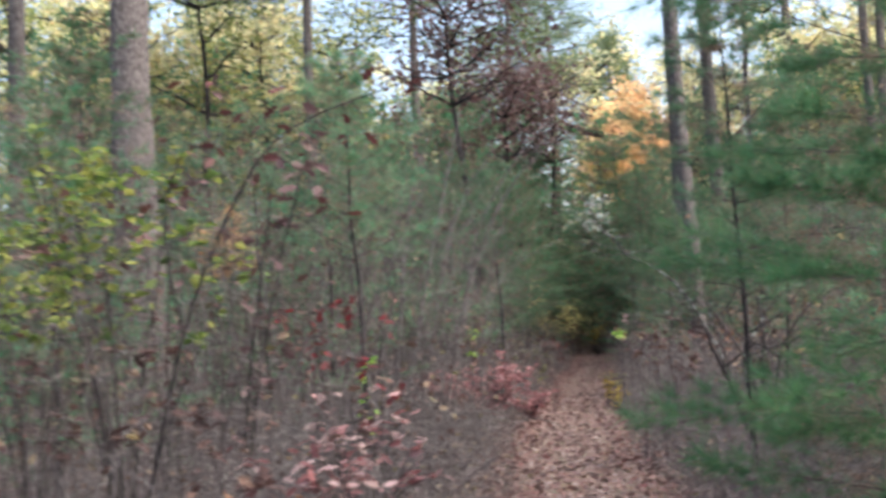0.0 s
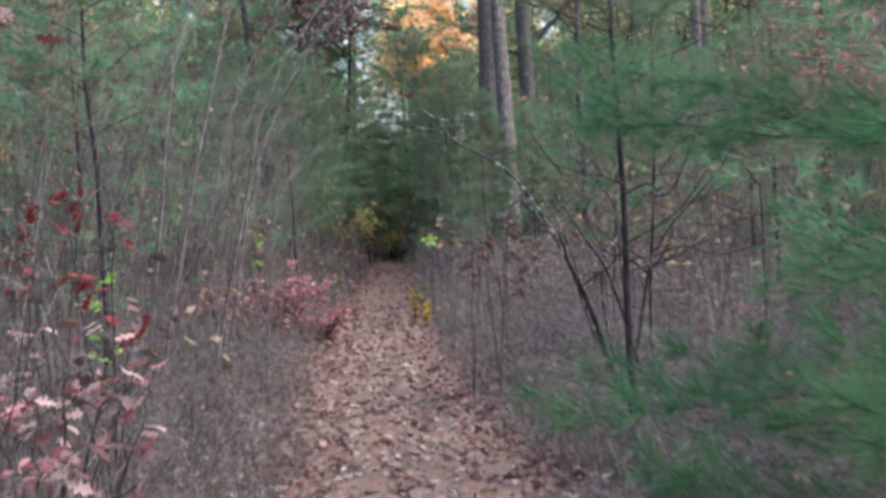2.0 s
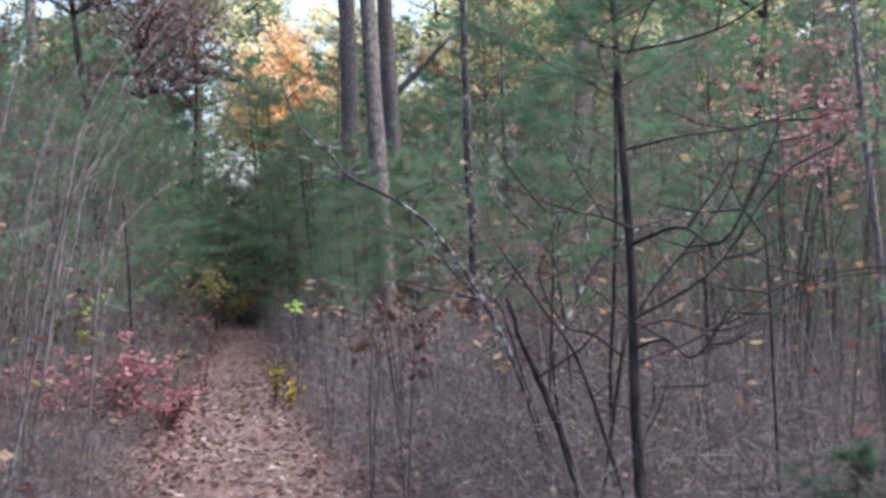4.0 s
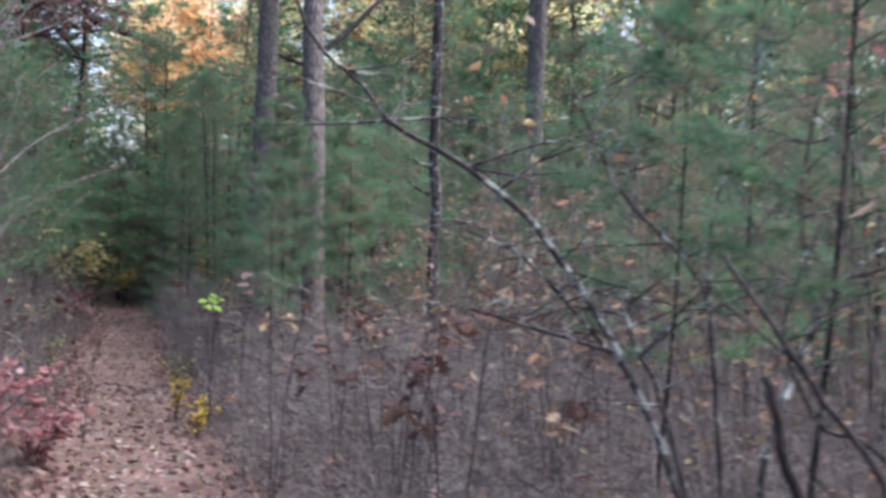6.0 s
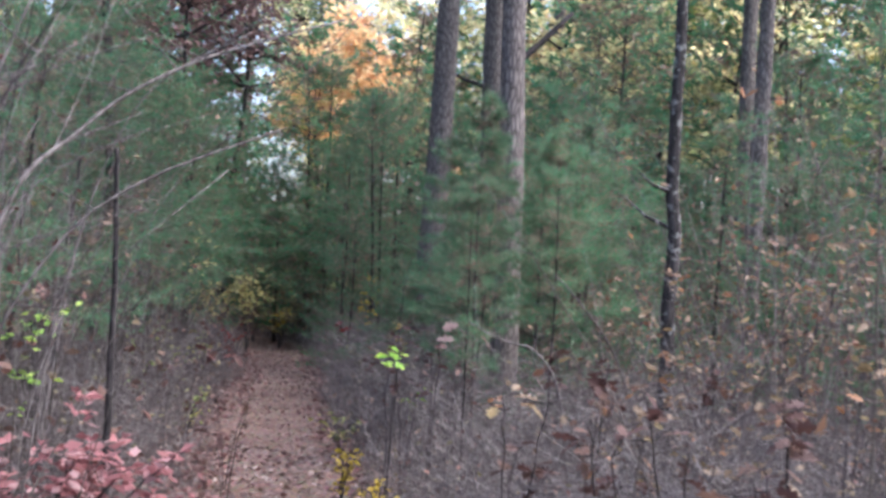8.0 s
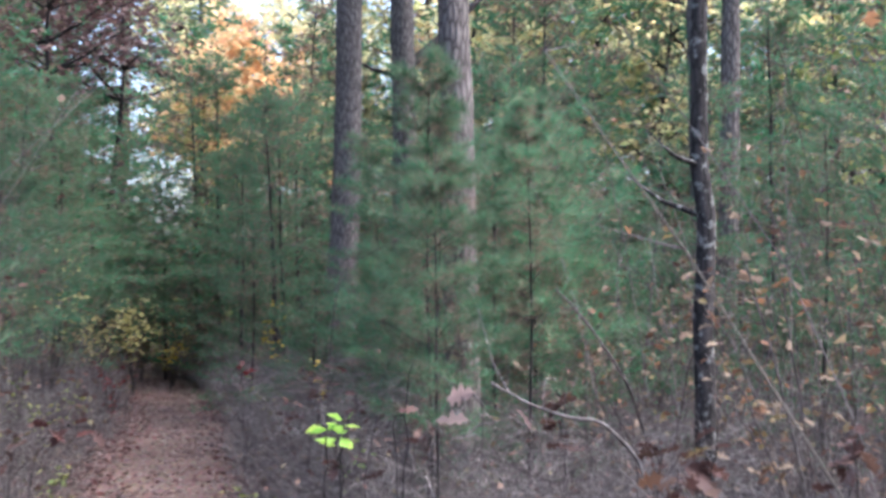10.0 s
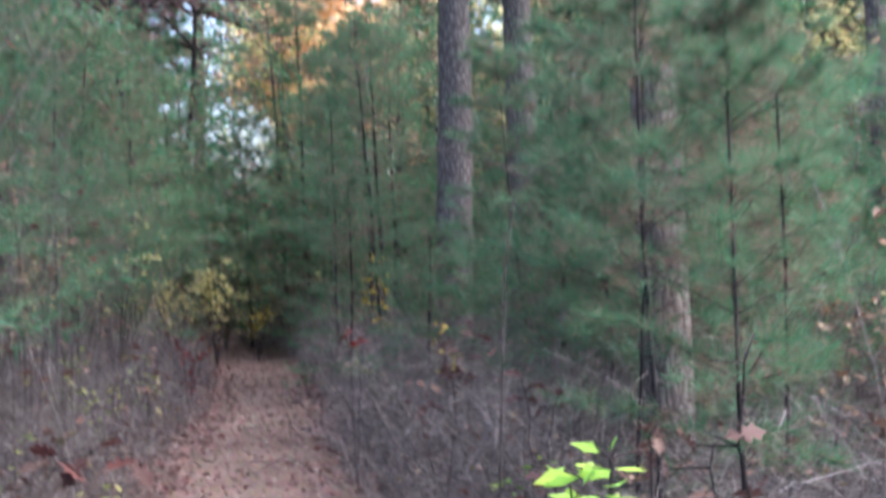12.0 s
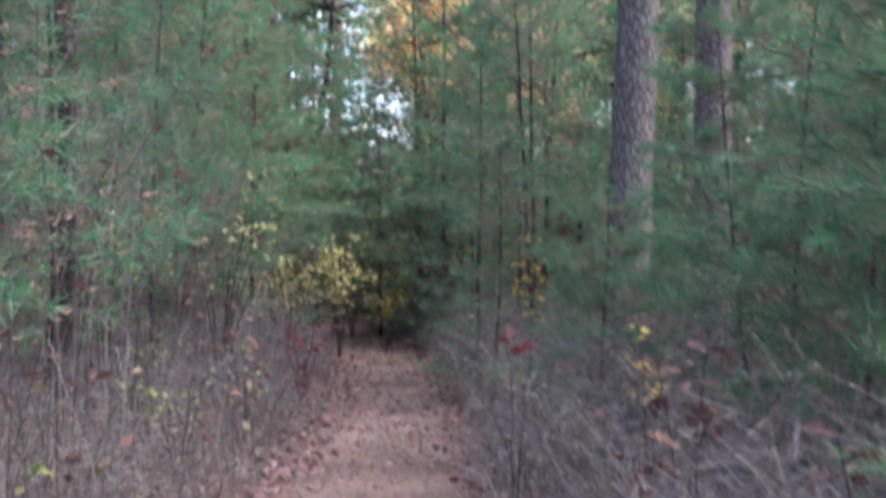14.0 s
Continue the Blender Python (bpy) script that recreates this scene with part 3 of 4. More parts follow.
PINES = {
    "n": young_pine(3.6, 1.2, 21, 0.07, 1.25, "young white pine with soft drooping boughs beside the trail", 0.0045, 18, 6, 7, material=M_NEAR_NEEDLE),
    "h": young_pine(4.7, 1.16, 41, 0.1, 1.15, "young white pine with wide soft green boughs beside the trail", 0.003, 36, 7, 8, stout=0.5, flat=0.6, material=M_NEAR_NEEDLE),
    "r": young_pine(4.2, 1.55, 29, 0.22, 1.1, "young pine with soft green boughs above a bare stem", 0.0075, 12, 6, 6, True),
    "d": young_pine(1.3, 0.65, 24, 0.05, 1.2, "low young pine in the dry undergrowth", 0.0045, 22, 6, 9),
    "b": young_pine(2.3, 1.0, 22, 0.06, 1.1, width=0.006, tuft=16, lite=True),
    "e": young_pine(3.5, 1.05, 25, 0.54, 0.9, "young pine with a bare dark stem and green top", 0.0042, 20, 5, stout=0.55),
    "p": young_pine(4.3, 1.5, 23, 0.05, 1.1, "bushy young pine with blue-green needles", 0.011, 8, 6, 5, True),
    "q": young_pine(3.4, 1.35, 27, 0.05, 1.1, "bushy young pine with blue-green needles", 0.01, 8, 6, 5, True),
    "s": young_pine(3.1, 0.74, 30, 0.42, 0.95, "young pine with soft green boughs over a thin bare stem", 0.0034, 20, stout=0.36),
    "f": young_pine(5.4, 1.4, 26, 0.4, 0.9, "slender pine with dark bare lower stem", 0.011, 8, 6, 5, True),
    "w": young_pine(4.6, 1.75, 28, 0.04, 0.8, "broad green pine in the woods beyond", 0.028, 4, 6, 4, True),
}
PINE_SPOTS = [
    # kind, x, y, size
    ("h", 1.85, 4.95, 1.0), ("s", 2.75, 11.0, 1.05), ("s", 4.55, 24.7, 1.05), ("s", 5.0, 24.0, 1.0), ("r", 6.0, 24.9, 0.9), ("e", 1.97, 8.87, 1.0), ("r", 3.15, 6.9, 0.98), ("d", 2.45, 8.3, 0.55), ("d", 1.75, 7.3, 0.6),
    ("e", -0.76, 9.83, 0.95), ("n", 4.1, 8.6, 1.0), ("f", 6.7, 11.0, 0.85), ("f", 5.6, 15.5, 0.8), ("s", 2.75, 11.9, 0.78),
    ("q", -1.5, 14.8, 1.05), ("p", -2.6, 17.6, 1.0), ("r", -0.8, 18.2, 0.95),
    ("r", -0.2, 20.2, 0.9), ("r", 0.0, 22.8, 1.0), ("r", -1.6, 21.8, 1.05), ("r", -0.7, 24.8, 1.05), ("r", 0.5, 26.4, 1.0), ("p", -2.2, 26.8, 1.1),
    ("r", 0.9, 29.6, 0.95), ("p", -0.4, 29.6, 1.1), ("p", 1.0, 33.6, 1.15), ("r", 1.0, 31.8, 0.9), ("p", -0.9, 34.0, 1.2), ("q", 1.6, 37.2, 1.1),
    ("s", 4.0, 20.0, 0.95), ("s", 3.22, 19.6, 0.95), ("s", 3.4, 20.2, 0.85), ("b", 4.5, 21.8, 1.1), ("r", 7.0, 21.4, 0.75), ("p", 6.7, 22.6, 0.8), ("b", 4.9, 22.2, 1.1),
    ("d", 4.2, 21.2, 1.0), ("d", 3.62, 20.4, 0.95), ("s", 4.2, 22.4, 1.0), ("b", 4.6, 23.6, 0.9), ("s", 2.75, 18.07, 0.72), ("b", 4.45, 27.2, 0.6), ("b", 4.0, 26.0, 0.7), ("r", 4.7, 24.6, 0.85), ("p", 6.1, 26.0, 0.95), ("q", 5.4, 23.2, 0.9), ("q", 7.2, 20.0, 1.0), ("q", 7.6, 16.6, 0.9),
    ("f", 4.5, 30.0, 0.95), ("f", 4.9, 31.2, 1.0), ("f", 4.2, 31.5, 0.9), ("f", 5.4, 30.2, 0.95), ("f", 5.0, 32.4, 1.05), ("q", 3.95, 29.2, 0.65),
    ("q", 4.9, 35.2, 1.1), ("p", 5.6, 34.0, 1.1), ("p", 6.8, 30.8, 1.05), ("p", 8.0, 28.0, 1.05), ("p", 8.6, 24.6, 1.05), ("r", 4.0, 38.6, 1.1),
    ("p", 9.6, 20.5, 1.0), ("p", 8.2, 17.6, 1.0), ("f", 7.3, 13.8, 0.9), ("p", -3.8, 13.4, 1.0), ("p", -4.2, 22.6, 1.1), ("p", -3.6, 29.4, 1.2), ("q", -3.4, 10.8, 0.9),
    ("p", -4.9, 16.5, 1.1), ("q", -5.4, 12.0, 1.0), ("p", -6.0, 19.6, 1.2), ("f", 5.6, 8.8, 0.75), ("r", 5.0, 6.4, 0.9), ("p", -5.8, 25.0, 1.2),
    ("p", 4.9, 37.4, 1.35), ("r", 1.9, 35.6, 1.25), ("w", 2.7, 44.2, 1.4), ("r", 0.2, 32.4, 1.3), ("p", 5.5, 39.6, 1.05), ("p", 1.6, 39.6, 1.35),
    ("p", 2.6, 40.0, 1.15), ("w", 2.2, 46.2, 1.5), ("w", 1.0, 43.0, 1.3), ("w", 3.2, 52.5, 1.6), ("w", 9.0, 32.0, 1.1), ("w", 3.4, 46.5, 1.2), ("w", 0.2, 38.0, 1.2), ("w", 9.4, 33.6, 1.2), ("w", 11.4, 29.4, 1.2), ("w", -2.6, 38.0, 1.3), ("w", 10.6, 25.0, 1.1),
    ("w", 12.0, 39.0, 1.4), ("w", -0.8, 44.5, 1.4), ("w", 13.0, 24.0, 1.2), ("w", 13.4, 33.0, 1.3), ("w", -5.6, 32.0, 1.3), ("w", -6.0, 40.0, 1.4),
    ("w", 1.2, 50.0, 1.5), ("w", 11.0, 49.0, 1.5), ("w", 15.4, 44.0, 1.5), ("w", 16.5, 36.0, 1.4), ("w", -4.0, 49.0, 1.5), ("w", -9.0, 36.0, 1.4), ("w", -8.0, 28.0, 1.3),
    ("w", 17.0, 28.0, 1.4), ("w", 15.0, 19.0, 1.3), ("w", 11.5, 16.0, 1.2), ("w", -8.6, 21.0, 1.3), ("w", -8.0, 14.6, 1.2), ("w", 20.0, 40.0, 1.5), ("w", 20.5, 31.0, 1.5),
    ("w", -1.8, 32.8, 1.05), ("w", 0.0, 35.8, 1.1), ("w", -3.0, 34.8, 1.15), ("w", 6.2, 36.4, 1.1), ("w", 11.8, 34.0, 1.2), ("w", 4.6, 38.4, 1.1),
    ("w", 0.2, 41.6, 1.2), ("w", -1.8, 41.4, 1.25), ("w", 9.8, 40.6, 1.25), ("w", 7.8, 40.6, 1.2), ("w", -4.4, 37.4, 1.25),
    ("w", -4.6, 43.8, 1.3), ("w", 13.8, 37.0, 1.25), ("w", -6.8, 35.8, 1.25), ("w", -7.2, 31.6, 1.2), ("w", 12.6, 28.6, 1.15), ("w", 14.8, 30.4, 1.2), ("w", 0.4, 46.8, 1.35),
]


def plant_pines():
    rng = random.Random(3)
    used = set()
    for k, x, y, s in PINE_SPOTS:
        m = pose(x, y, float(ground_z(x, y)), 0 if k in "eh" else rng.uniform(-3, 3), 0 if k in "eh" else rng.uniform(-3, 3), rng.uniform(0, 360)) @ Matrix.Scale(s * rng.uniform(0.95, 1.05), 4)
        if k not in used:
            used.add(k)
            PINES[k].matrix_basis = m
        else:
            copy_thing(PINES[k], m)


plant_pines()


def tall_pine(x, y, r, h, lean, seed, knots=(), label="tall pine trunk with grey plated bark", crown_from=0.6, bark=None, group="tall pines"):
    """A tall pine: a plated trunk with root flare, stubs, high boughs and clumps of needles."""
    rng = np.random.default_rng(seed)
    root = thing("tall_pine", (x, y, float(ground_z(x, y))), label, "pine tree", group)
    sides, n = 16, int(h / 0.22)
    z = np.linspace(-0.1, h, n)
    cx, cy = lean[0] * z + 0.05 * np.sin(z * 0.55 + seed), lean[1] * z + 0.04 * np.cos(z * 0.5 + seed)
    rad = r * (1 - 0.72 * z / h) * (1 + 0.5 * np.exp(-np.maximum(z, 0) / 0.22))
    ang = np.linspace(0, 2 * np.pi, sides, endpoint=False)
    wob = 1 + 0.045 * rng.normal(size=(n, sides)) + 0.04 * np.sin(3 * ang + seed)[None]
    v = np.stack([cx[:, None] + np.cos(ang) * rad[:, None] * wob, cy[:, None] + np.sin(ang) * rad[:, None] * wob, np.repeat(z[:, None], sides, 1)], -1)
    i, j = np.meshgrid(np.arange(n - 1), np.arange(sides), indexing="ij")
    p, q = i * sides + j, i * sides + (j + 1) % sides
    b = Build()
    b.add(v, np.concatenate([np.stack([p, q, q + sides], -1).reshape(-1, 3), np.stack([p, q + sides, p + sides], -1).reshape(-1, 3)]))
    part("trunk", b, bark or M_PINE_BARK, root, "", True)
    for zz, az, ln, rise, rr in knots:
        k = int(np.argmin(np.abs(z - zz)))
        o = np.array([cx[k], cy[k], zz])
        d = np.array([math.cos(radians(az)), math.sin(radians(az)), rise])
        t = np.linspace(0, 1, 6)[:, None]
        pts = o + d * (rad[k] * 0.6 + ln * t) + UP * 0.12 * ln * t * t + rng.normal(0, 0.02, (6, 3)) * t
        b = Build()
        b.tube(pts, np.linspace(rr, rr * 0.55, 6), 8)
        part("limb", b, M_DARK_BARK, root, "broken dead limb", True)
    boughs, crown = Build(), Build()
    for zz in np.linspace(h * crown_from, h * 0.99, 26):
        for _ in range(3):
            a, u = rng.uniform(0, 6.3), (zz - h * crown_from) / (h * (1 - crown_from))
            ln = (0.6 + 2.6 * (1 - u)) * rng.uniform(0.7, 1.1)
            o = np.array([lean[0] * zz, lean[1] * zz, zz])
            d = np.array([math.cos(a), math.sin(a), rng.uniform(-0.05, 0.35)])
            t = np.linspace(0, 1, 5)[:, None]
            pts = o + d * ln * t
            boughs.tube(pts[::2], np.linspace(0.03, 0.008, 3), 3)
            c = np.repeat(o + d * ln * rng.uniform(0.3, 1.0, (16, 1)), 5, 0) + rng.normal(0, 0.2, (80, 3))
            crown.needles(c, directions(80, rng, -0.3, 0.9), rng.uniform(0.16, 0.36, 80), 0.055, rng)
    part("bough", boughs, M_DARK_BARK, root, kind="stuff")
    part("crown", crown, M_HIGH, root)
    return root


TALL = [
    tall_pine(4.93, 28.4, 0.205, 17, (0.012, 0), 31, [(4.0, 20, 0.05, 0.3, 0.06), (2.75, 170, 0.06, 0.2, 0.05)], "tall pine with grey plated bark beside the trail"),
    tall_pine(6.0, 29.3, 0.2, 16, (0.0, 0), 32, [(4.55, 25, 1.5, 0.75, 0.075), (4.45, 172, 0.55, 0.22, 0.035)], "tall pine with a broken limb and a dead stub"),
    tall_pine(3.82, 20.9, 0.125, 15, (-0.006, 0), 33, [], "pine trunk with rough furrowed pale-grey bark"),
    tall_pine(-3.93, 16.2, 0.31, 17, (-0.01, 0), 34, [(3.9, 10, 0.2, 0.4, 0.035)], "stout pine trunk with flaking grey-brown bark"),
    tall_pine(-6.6, 19.5, 0.18, 15, (0.0, 0), 35), tall_pine(-8.2, 22.0, 0.16, 14, (0.01, 0), 36),
    tall_pine(7.9, 24.2, 0.12, 14, (0.0, 0), 37), tall_pine(-0.9, 38.0, 0.2, 16, (0.0, 0), 38),
    tall_pine(-2.9, 27.0, 0.15, 15, (0.005, 0), 39), tall_pine(9.2, 27.0, 0.14, 15, (0.0, 0), 40),
    tall_pine(4.2, 51.5, 0.2, 17, (0.0, 0), 41, [(8.9, 10, 2.6, -0.35, 0.2), (9.4, 30, 1.8, -0.2, 0.12)], "far pine with a dark drooping broken limb"),
]


def slim_tree(pts, r, seed, label, bark, twigs=0, name="sapling_trunk", category="sapling", group="", sides=8):
    """A slim bare stem through given points, with a few thin twigs."""
    rng = np.random.default_rng(seed)
    line = curve(pts, 22)
    root = thing(name, tuple(line[0]), label, category, group)
    line = line - line[0]
    b = Build()
    b.tube(line + rng.normal(0, r * 0.12, line.shape), np.linspace(r, r * 0.45, 22), sides)
    part("stem", b, bark, root, "", True)
    if twigs:
        for _ in range(twigs):
            t = Build()
            i = rng.integers(6, 21)
            d = rows_unit(directions(1, rng, 0.0, 0.8)[0])
            ln = rng.uniform(0.2, 0.6)
            t.tube(np.stack([line[i], line[i] + d * ln * 0.5, line[i] + d * ln + UP * 0.08]), [r * 0.3, r * 0.2, 0.0015], 4)
            part("twig", t, bark, root)
    return root


slim_tree([(4.36, 18.6, -0.05), (4.36, 18.6, 1.5), (4.33, 18.6, 3.0), (4.36, 18.6, 5.5), (4.4, 18.6, 8.0)], 0.062, 51,
          "slim tree with almost black blotched bark", M_BLOTCH_BARK, 7, "slim_tree", "tree")
# bent pale saplings left of the trail
for i, pts in enumerate([
        [(-0.62, 11.0, 0.0), (-0.34, 11.05, 1.37), (-0.22, 11.1, 1.92), (-0.09, 11.15, 2.44), (0.1, 11.25, 3.2)],
        [(-0.3, 11.0, 0.0), (0.07, 11.07, 1.61), (0.21, 11.13, 2.17), (0.58, 11.2, 2.77), (1.0, 11.3, 3.2)],
        [(-0.2, 11.2, 0.0), (0.02, 11.25, 1.24), (0.14, 11.3, 1.8), (0.49, 11.35, 2.5), (0.95, 11.4, 2.95)],
        [(-1.6, 11.0, 0.0), (-1.3, 11.07, 1.49), (-1.16, 11.13, 2.21), (-1.0, 11.2, 3.1)],
        [(-0.68, 11.1, 0.0), (-0.51, 11.1, 1.38), (-0.38, 11.2, 2.4), (-0.2, 11.3, 3.0)],
        [(-0.35, 12.3, 0.0), (0.05, 12.5, 1.32), (0.19, 12.65, 1.9), (0.4, 12.8, 2.4), (0.75, 12.9, 2.9)],
        [(-0.1, 12.8, 0.0), (0.29, 13.0, 1.45), (0.47, 13.15, 1.77), (0.72, 13.3, 1.97), (1.1, 13.5, 2.15)],
        [(-0.15, 13.4, 0.0), (0.1, 13.5, 1.3), (0.3, 13.6, 2.1), (0.6, 13.7, 2.7)],
        [(-0.5, 13.0, 0.0), (-0.2, 13.1, 1.6), (0.05, 13.2, 2.5), (0.5, 13.3, 3.2)]]):
    slim_tree(pts, (0.0115 if i < 5 else 0.0085) - 0.001 * (i % 4), 60 + i, "thin pale grey sapling bent over towards the trail", M_PALE_BARK if i % 4 == 0 else M_GREY_BARK, 7,
              "bent_sapling", "sapling", "bent saplings")
rng_a = np.random.default_rng(88)
for i in range(16):
    x, y, h = rng_a.uniform(-0.7, 0.25), rng_a.uniform(11.6, 15.6), rng_a.uniform(1.7, 3.0)
    w = rng_a.uniform(0.4, 1.1)
    slim_tree([(x, y, 0.0), (x + 0.15 * w, y + 0.1, h * 0.5), (x + 0.45 * w, y + 0.2, h * 0.85), (x + w, y + 0.3, h)], rng_a.uniform(0.005, 0.008), 500 + i,
              "thin arching grey twig-like sapling beside the trail", M_GREY_BARK, 5, "arching_sapling", "sapling", "bent saplings", 5)
slim_tree([(0.6, 17.0, 0.0), (0.57, 17.0, 0.7), (0.56, 17.0, 1.4), (0.53, 17.0, 2.08)], 0.024, 72, "short dead dark stem, broken off", M_DARK_BARK, 0, "dead_snag", "dead stem")
slim_tree([(0.15, 17.6, 0.0), (0.22, 17.6, 0.6), (0.3, 17.6, 1.25)], 0.014, 73, "pale dead stick standing in dry stems", M_PALE_BARK, 0, "dead_stick", "dead stem")
slim_tree([(2.3, 10.0, 0.0), (2.09, 10.0, 0.71), (1.98, 10.0, 0.97), (1.88, 10.0, 1.26)], 0.022, 74, "leaning dead black stem", M_DARK_BARK, 1, "dead_snag", "dead stem")
slim_tree([(2.4, 9.8, 0.05), (2.18, 9.9, 0.92), (2.04, 10.05, 1.23), (1.9, 10.2, 1.51)], 0.012, 75, "leaning thin dead branch", M_DARK_BARK, 3, "dead_snag", "dead stem")
slim_tree([(5.75, 13.0, 0.0), (5.73, 13.0, 1.21), (5.64, 13.0, 2.42), (5.57, 13.0, 3.6), (5.5, 13, 5.0)], 0.035, 76, "slim pale birch-like trunk", M_PALE_BARK, 6)
slim_tree([(4.6, 19.2, 0.0), (4.24, 19.0, 0.78), (3.93, 18.67, 1.15), (3.53, 18.33, 1.47), (3.35, 18.2, 1.58)], 0.01, 77, "pale dead pole leaning through the pines", M_PALE_BARK, 1, "dead_pole", "dead stem")
# bare boughs of the small pine beside the trail
DEAD = []
for k in range(3):
    rng_d = random.Random(700 + k)
    a, z, ln = rng_d.uniform(0, 6.28), 0.75 + 0.35 * k, rng_d.uniform(0.35, 0.85)
    o, d = Vector((1.97, 8.87, z)), Vector((math.cos(a), math.sin(a), 0))
    DEAD.append([tuple(o), tuple(o + d * ln * 0.4 + Vector((0, 0, 0.06 * ln))), tuple(o + d * ln * 0.75 + Vector((0, 0, rng_d.uniform(-0.05, 0.3) * ln))),
                 tuple(o + d * ln + Vector((0.1 * ln, 0, rng_d.uniform(0.0, 0.5) * ln)))])
for i, pts in enumerate([
        [(1.95, 8.87, 2.1), (2.18, 8.83, 2.14), (2.36, 8.78, 2.21), (2.54, 8.74, 2.36), (2.62, 8.7, 2.62)],
        [(1.95, 8.87, 2.1), (1.82, 8.88, 2.16), (1.7, 8.89, 2.32), (1.55, 8.9, 2.5)],
        [(1.96, 8.87, 1.77), (2.15, 8.81, 1.81), (2.35, 8.76, 1.83), (2.6, 8.7, 1.9)],
        [(1.97, 8.87, 1.5), (1.8, 8.8, 1.55), (1.6, 8.75, 1.56)],
        [(1.97, 8.87, 1.2), (2.2, 8.75, 1.35), (2.4, 8.7, 1.62), (2.5, 8.7, 1.7)],
        [(1.97, 8.87, 1.05), (2.25, 8.95, 1.12), (2.6, 9.0, 1.28), (3.0, 9.0, 1.34)]] + DEAD):
    b = Build()
    b.tube(curve(pts, 14), np.linspace(0.0066, 0.0024, 14), 6)
    rng_b = np.random.default_rng(90 + i)
    for k in (5, 8, 10, 12):
        o, d = curve(pts, 14)[k], directions(1, rng_b, -0.1, 0.8)[0] * 0.3
        b.tube(np.stack([o, o + d * 0.5, o + d + UP * 0.04]), [0.004, 0.003, 0.0015], 4)
    bough = part("dead_bough", b, M_DARK_BARK, PINES["e"], "bare dead bough", True)
    bough.matrix_parent_inverse = PINES["e"].matrix_basis.inverted()


def stem_clump(lines, label, name, category, bark, twig_seed, twigs):
    rng = np.random.default_rng(twig_seed)
    o = np.array(lines[0][1][0], float) * [1, 1, 0]
    root = thing(name, tuple(o), label, category)
    for r, pts in lines:
        line = curve(np.array(pts) - o, 20)
        b = Build()
        b.tube(line + rng.normal(0, r * 0.15, line.shape), np.linspace(r, r * 0.4, 20), 8)
        part("stem", b, bark, root, "", True)
        for _ in range(twigs):
            t = Build()
            i = rng.integers(7, 20)
            d = directions(1, rng, -0.2, 0.8)[0]
            ln = rng.uniform(0.12, 0.5)
            k = line[i] + d * ln * 0.5
            t.tube(np.stack([line[i], k, k + (d + rng.normal(0, 0.4, 3)) * ln * 0.5]), [r * 0.35, r * 0.25, 0.0015], 4)
            t.tube(np.stack([k, k + (d + rng.normal(0, 0.7, 3)) * ln * 0.4]), [r * 0.22, 0.001], 4)
            part("twig", t, bark, root)
    return root


stem_clump([
    (0.0135, [(2.42, 10.75, 0.0), (2.23, 10.9, 0.85), (2.05, 11.08, 1.32), (1.89, 11.25, 1.61), (1.68, 11.34, 1.78), (1.51, 11.42, 1.88), (1.44, 11.51, 2.0), (1.3, 11.6, 2.15), (1.2, 11.6, 2.4)]),
    (0.0115, [(2.45, 10.75, 0.0), (2.25, 10.9, 0.85), (2.19, 10.97, 1.13), (2.14, 11.03, 1.27), (2.16, 11.1, 1.4)]),
    (0.0095, [(2.11, 11.0, 1.17), (2.07, 11.1, 1.25), (1.93, 11.2, 1.43), (1.86, 11.3, 1.52)]),
    (0.0075, [(2.07, 11.0, 1.22), (1.94, 11.07, 1.26), (1.79, 11.13, 1.3), (1.7, 11.2, 1.33)]),
    (0.012, [(2.48, 10.7, 0.0), (2.3, 10.6, 0.87), (2.46, 10.68, 1.19), (2.61, 10.75, 1.39), (2.83, 10.82, 1.53), (3.2, 10.9, 1.62)]),
    (0.009, [(2.5, 10.7, 1.25), (2.54, 10.7, 1.34), (2.58, 10.8, 1.49), (2.62, 10.9, 1.7), (2.7, 10.9, 2.1)]),
    (0.011, [(2.7, 11.3, 0.0), (2.66, 11.4, 1.2), (2.62, 11.5, 1.47), (2.46, 11.7, 1.72), (2.3, 11.8, 2.1)]),
    (0.0085, [(2.66, 11.4, 1.2), (2.7, 11.5, 1.6), (2.85, 11.5, 2.1), (2.9, 11.5, 2.6)])],
    "leaning many-stemmed dead shrub with pale lichen patches", "dead_shrub", "shrub", M_LICHEN_BARK, 7, 12)

stem_clump([
    (0.011, [(2.35, 10.3, 0.0), (2.53, 10.3, 0.97), (2.6, 10.3, 1.11), (2.69, 10.3, 1.25), (2.89, 10.3, 1.45), (3.09, 10.3, 1.68), (3.2, 10.35, 1.95)]),
    (0.008, [(3.3, 10.3, 0.0), (3.29, 10.3, 1.34), (3.25, 10.3, 1.5), (3.14, 10.3, 1.67), (3.05, 10.3, 1.9)]),
    (0.007, [(2.56, 10.3, 1.05), (2.76, 10.3, 1.11), (2.97, 10.3, 1.05), (3.19, 10.3, 1.08), (3.51, 10.3, 1.23), (3.74, 10.3, 1.28), (4.05, 10.3, 1.27)]),
    (0.007, [(2.53, 10.3, 0.95), (2.39, 10.3, 1.06), (2.25, 10.3, 1.11), (2.14, 10.3, 1.33), (2.2, 10.3, 1.5), (2.24, 10.3, 1.6)])],
    "crooked dark dead shrub spreading low behind a small pine", "dead_shrub", "shrub", M_DARK_BARK, 81, 7)
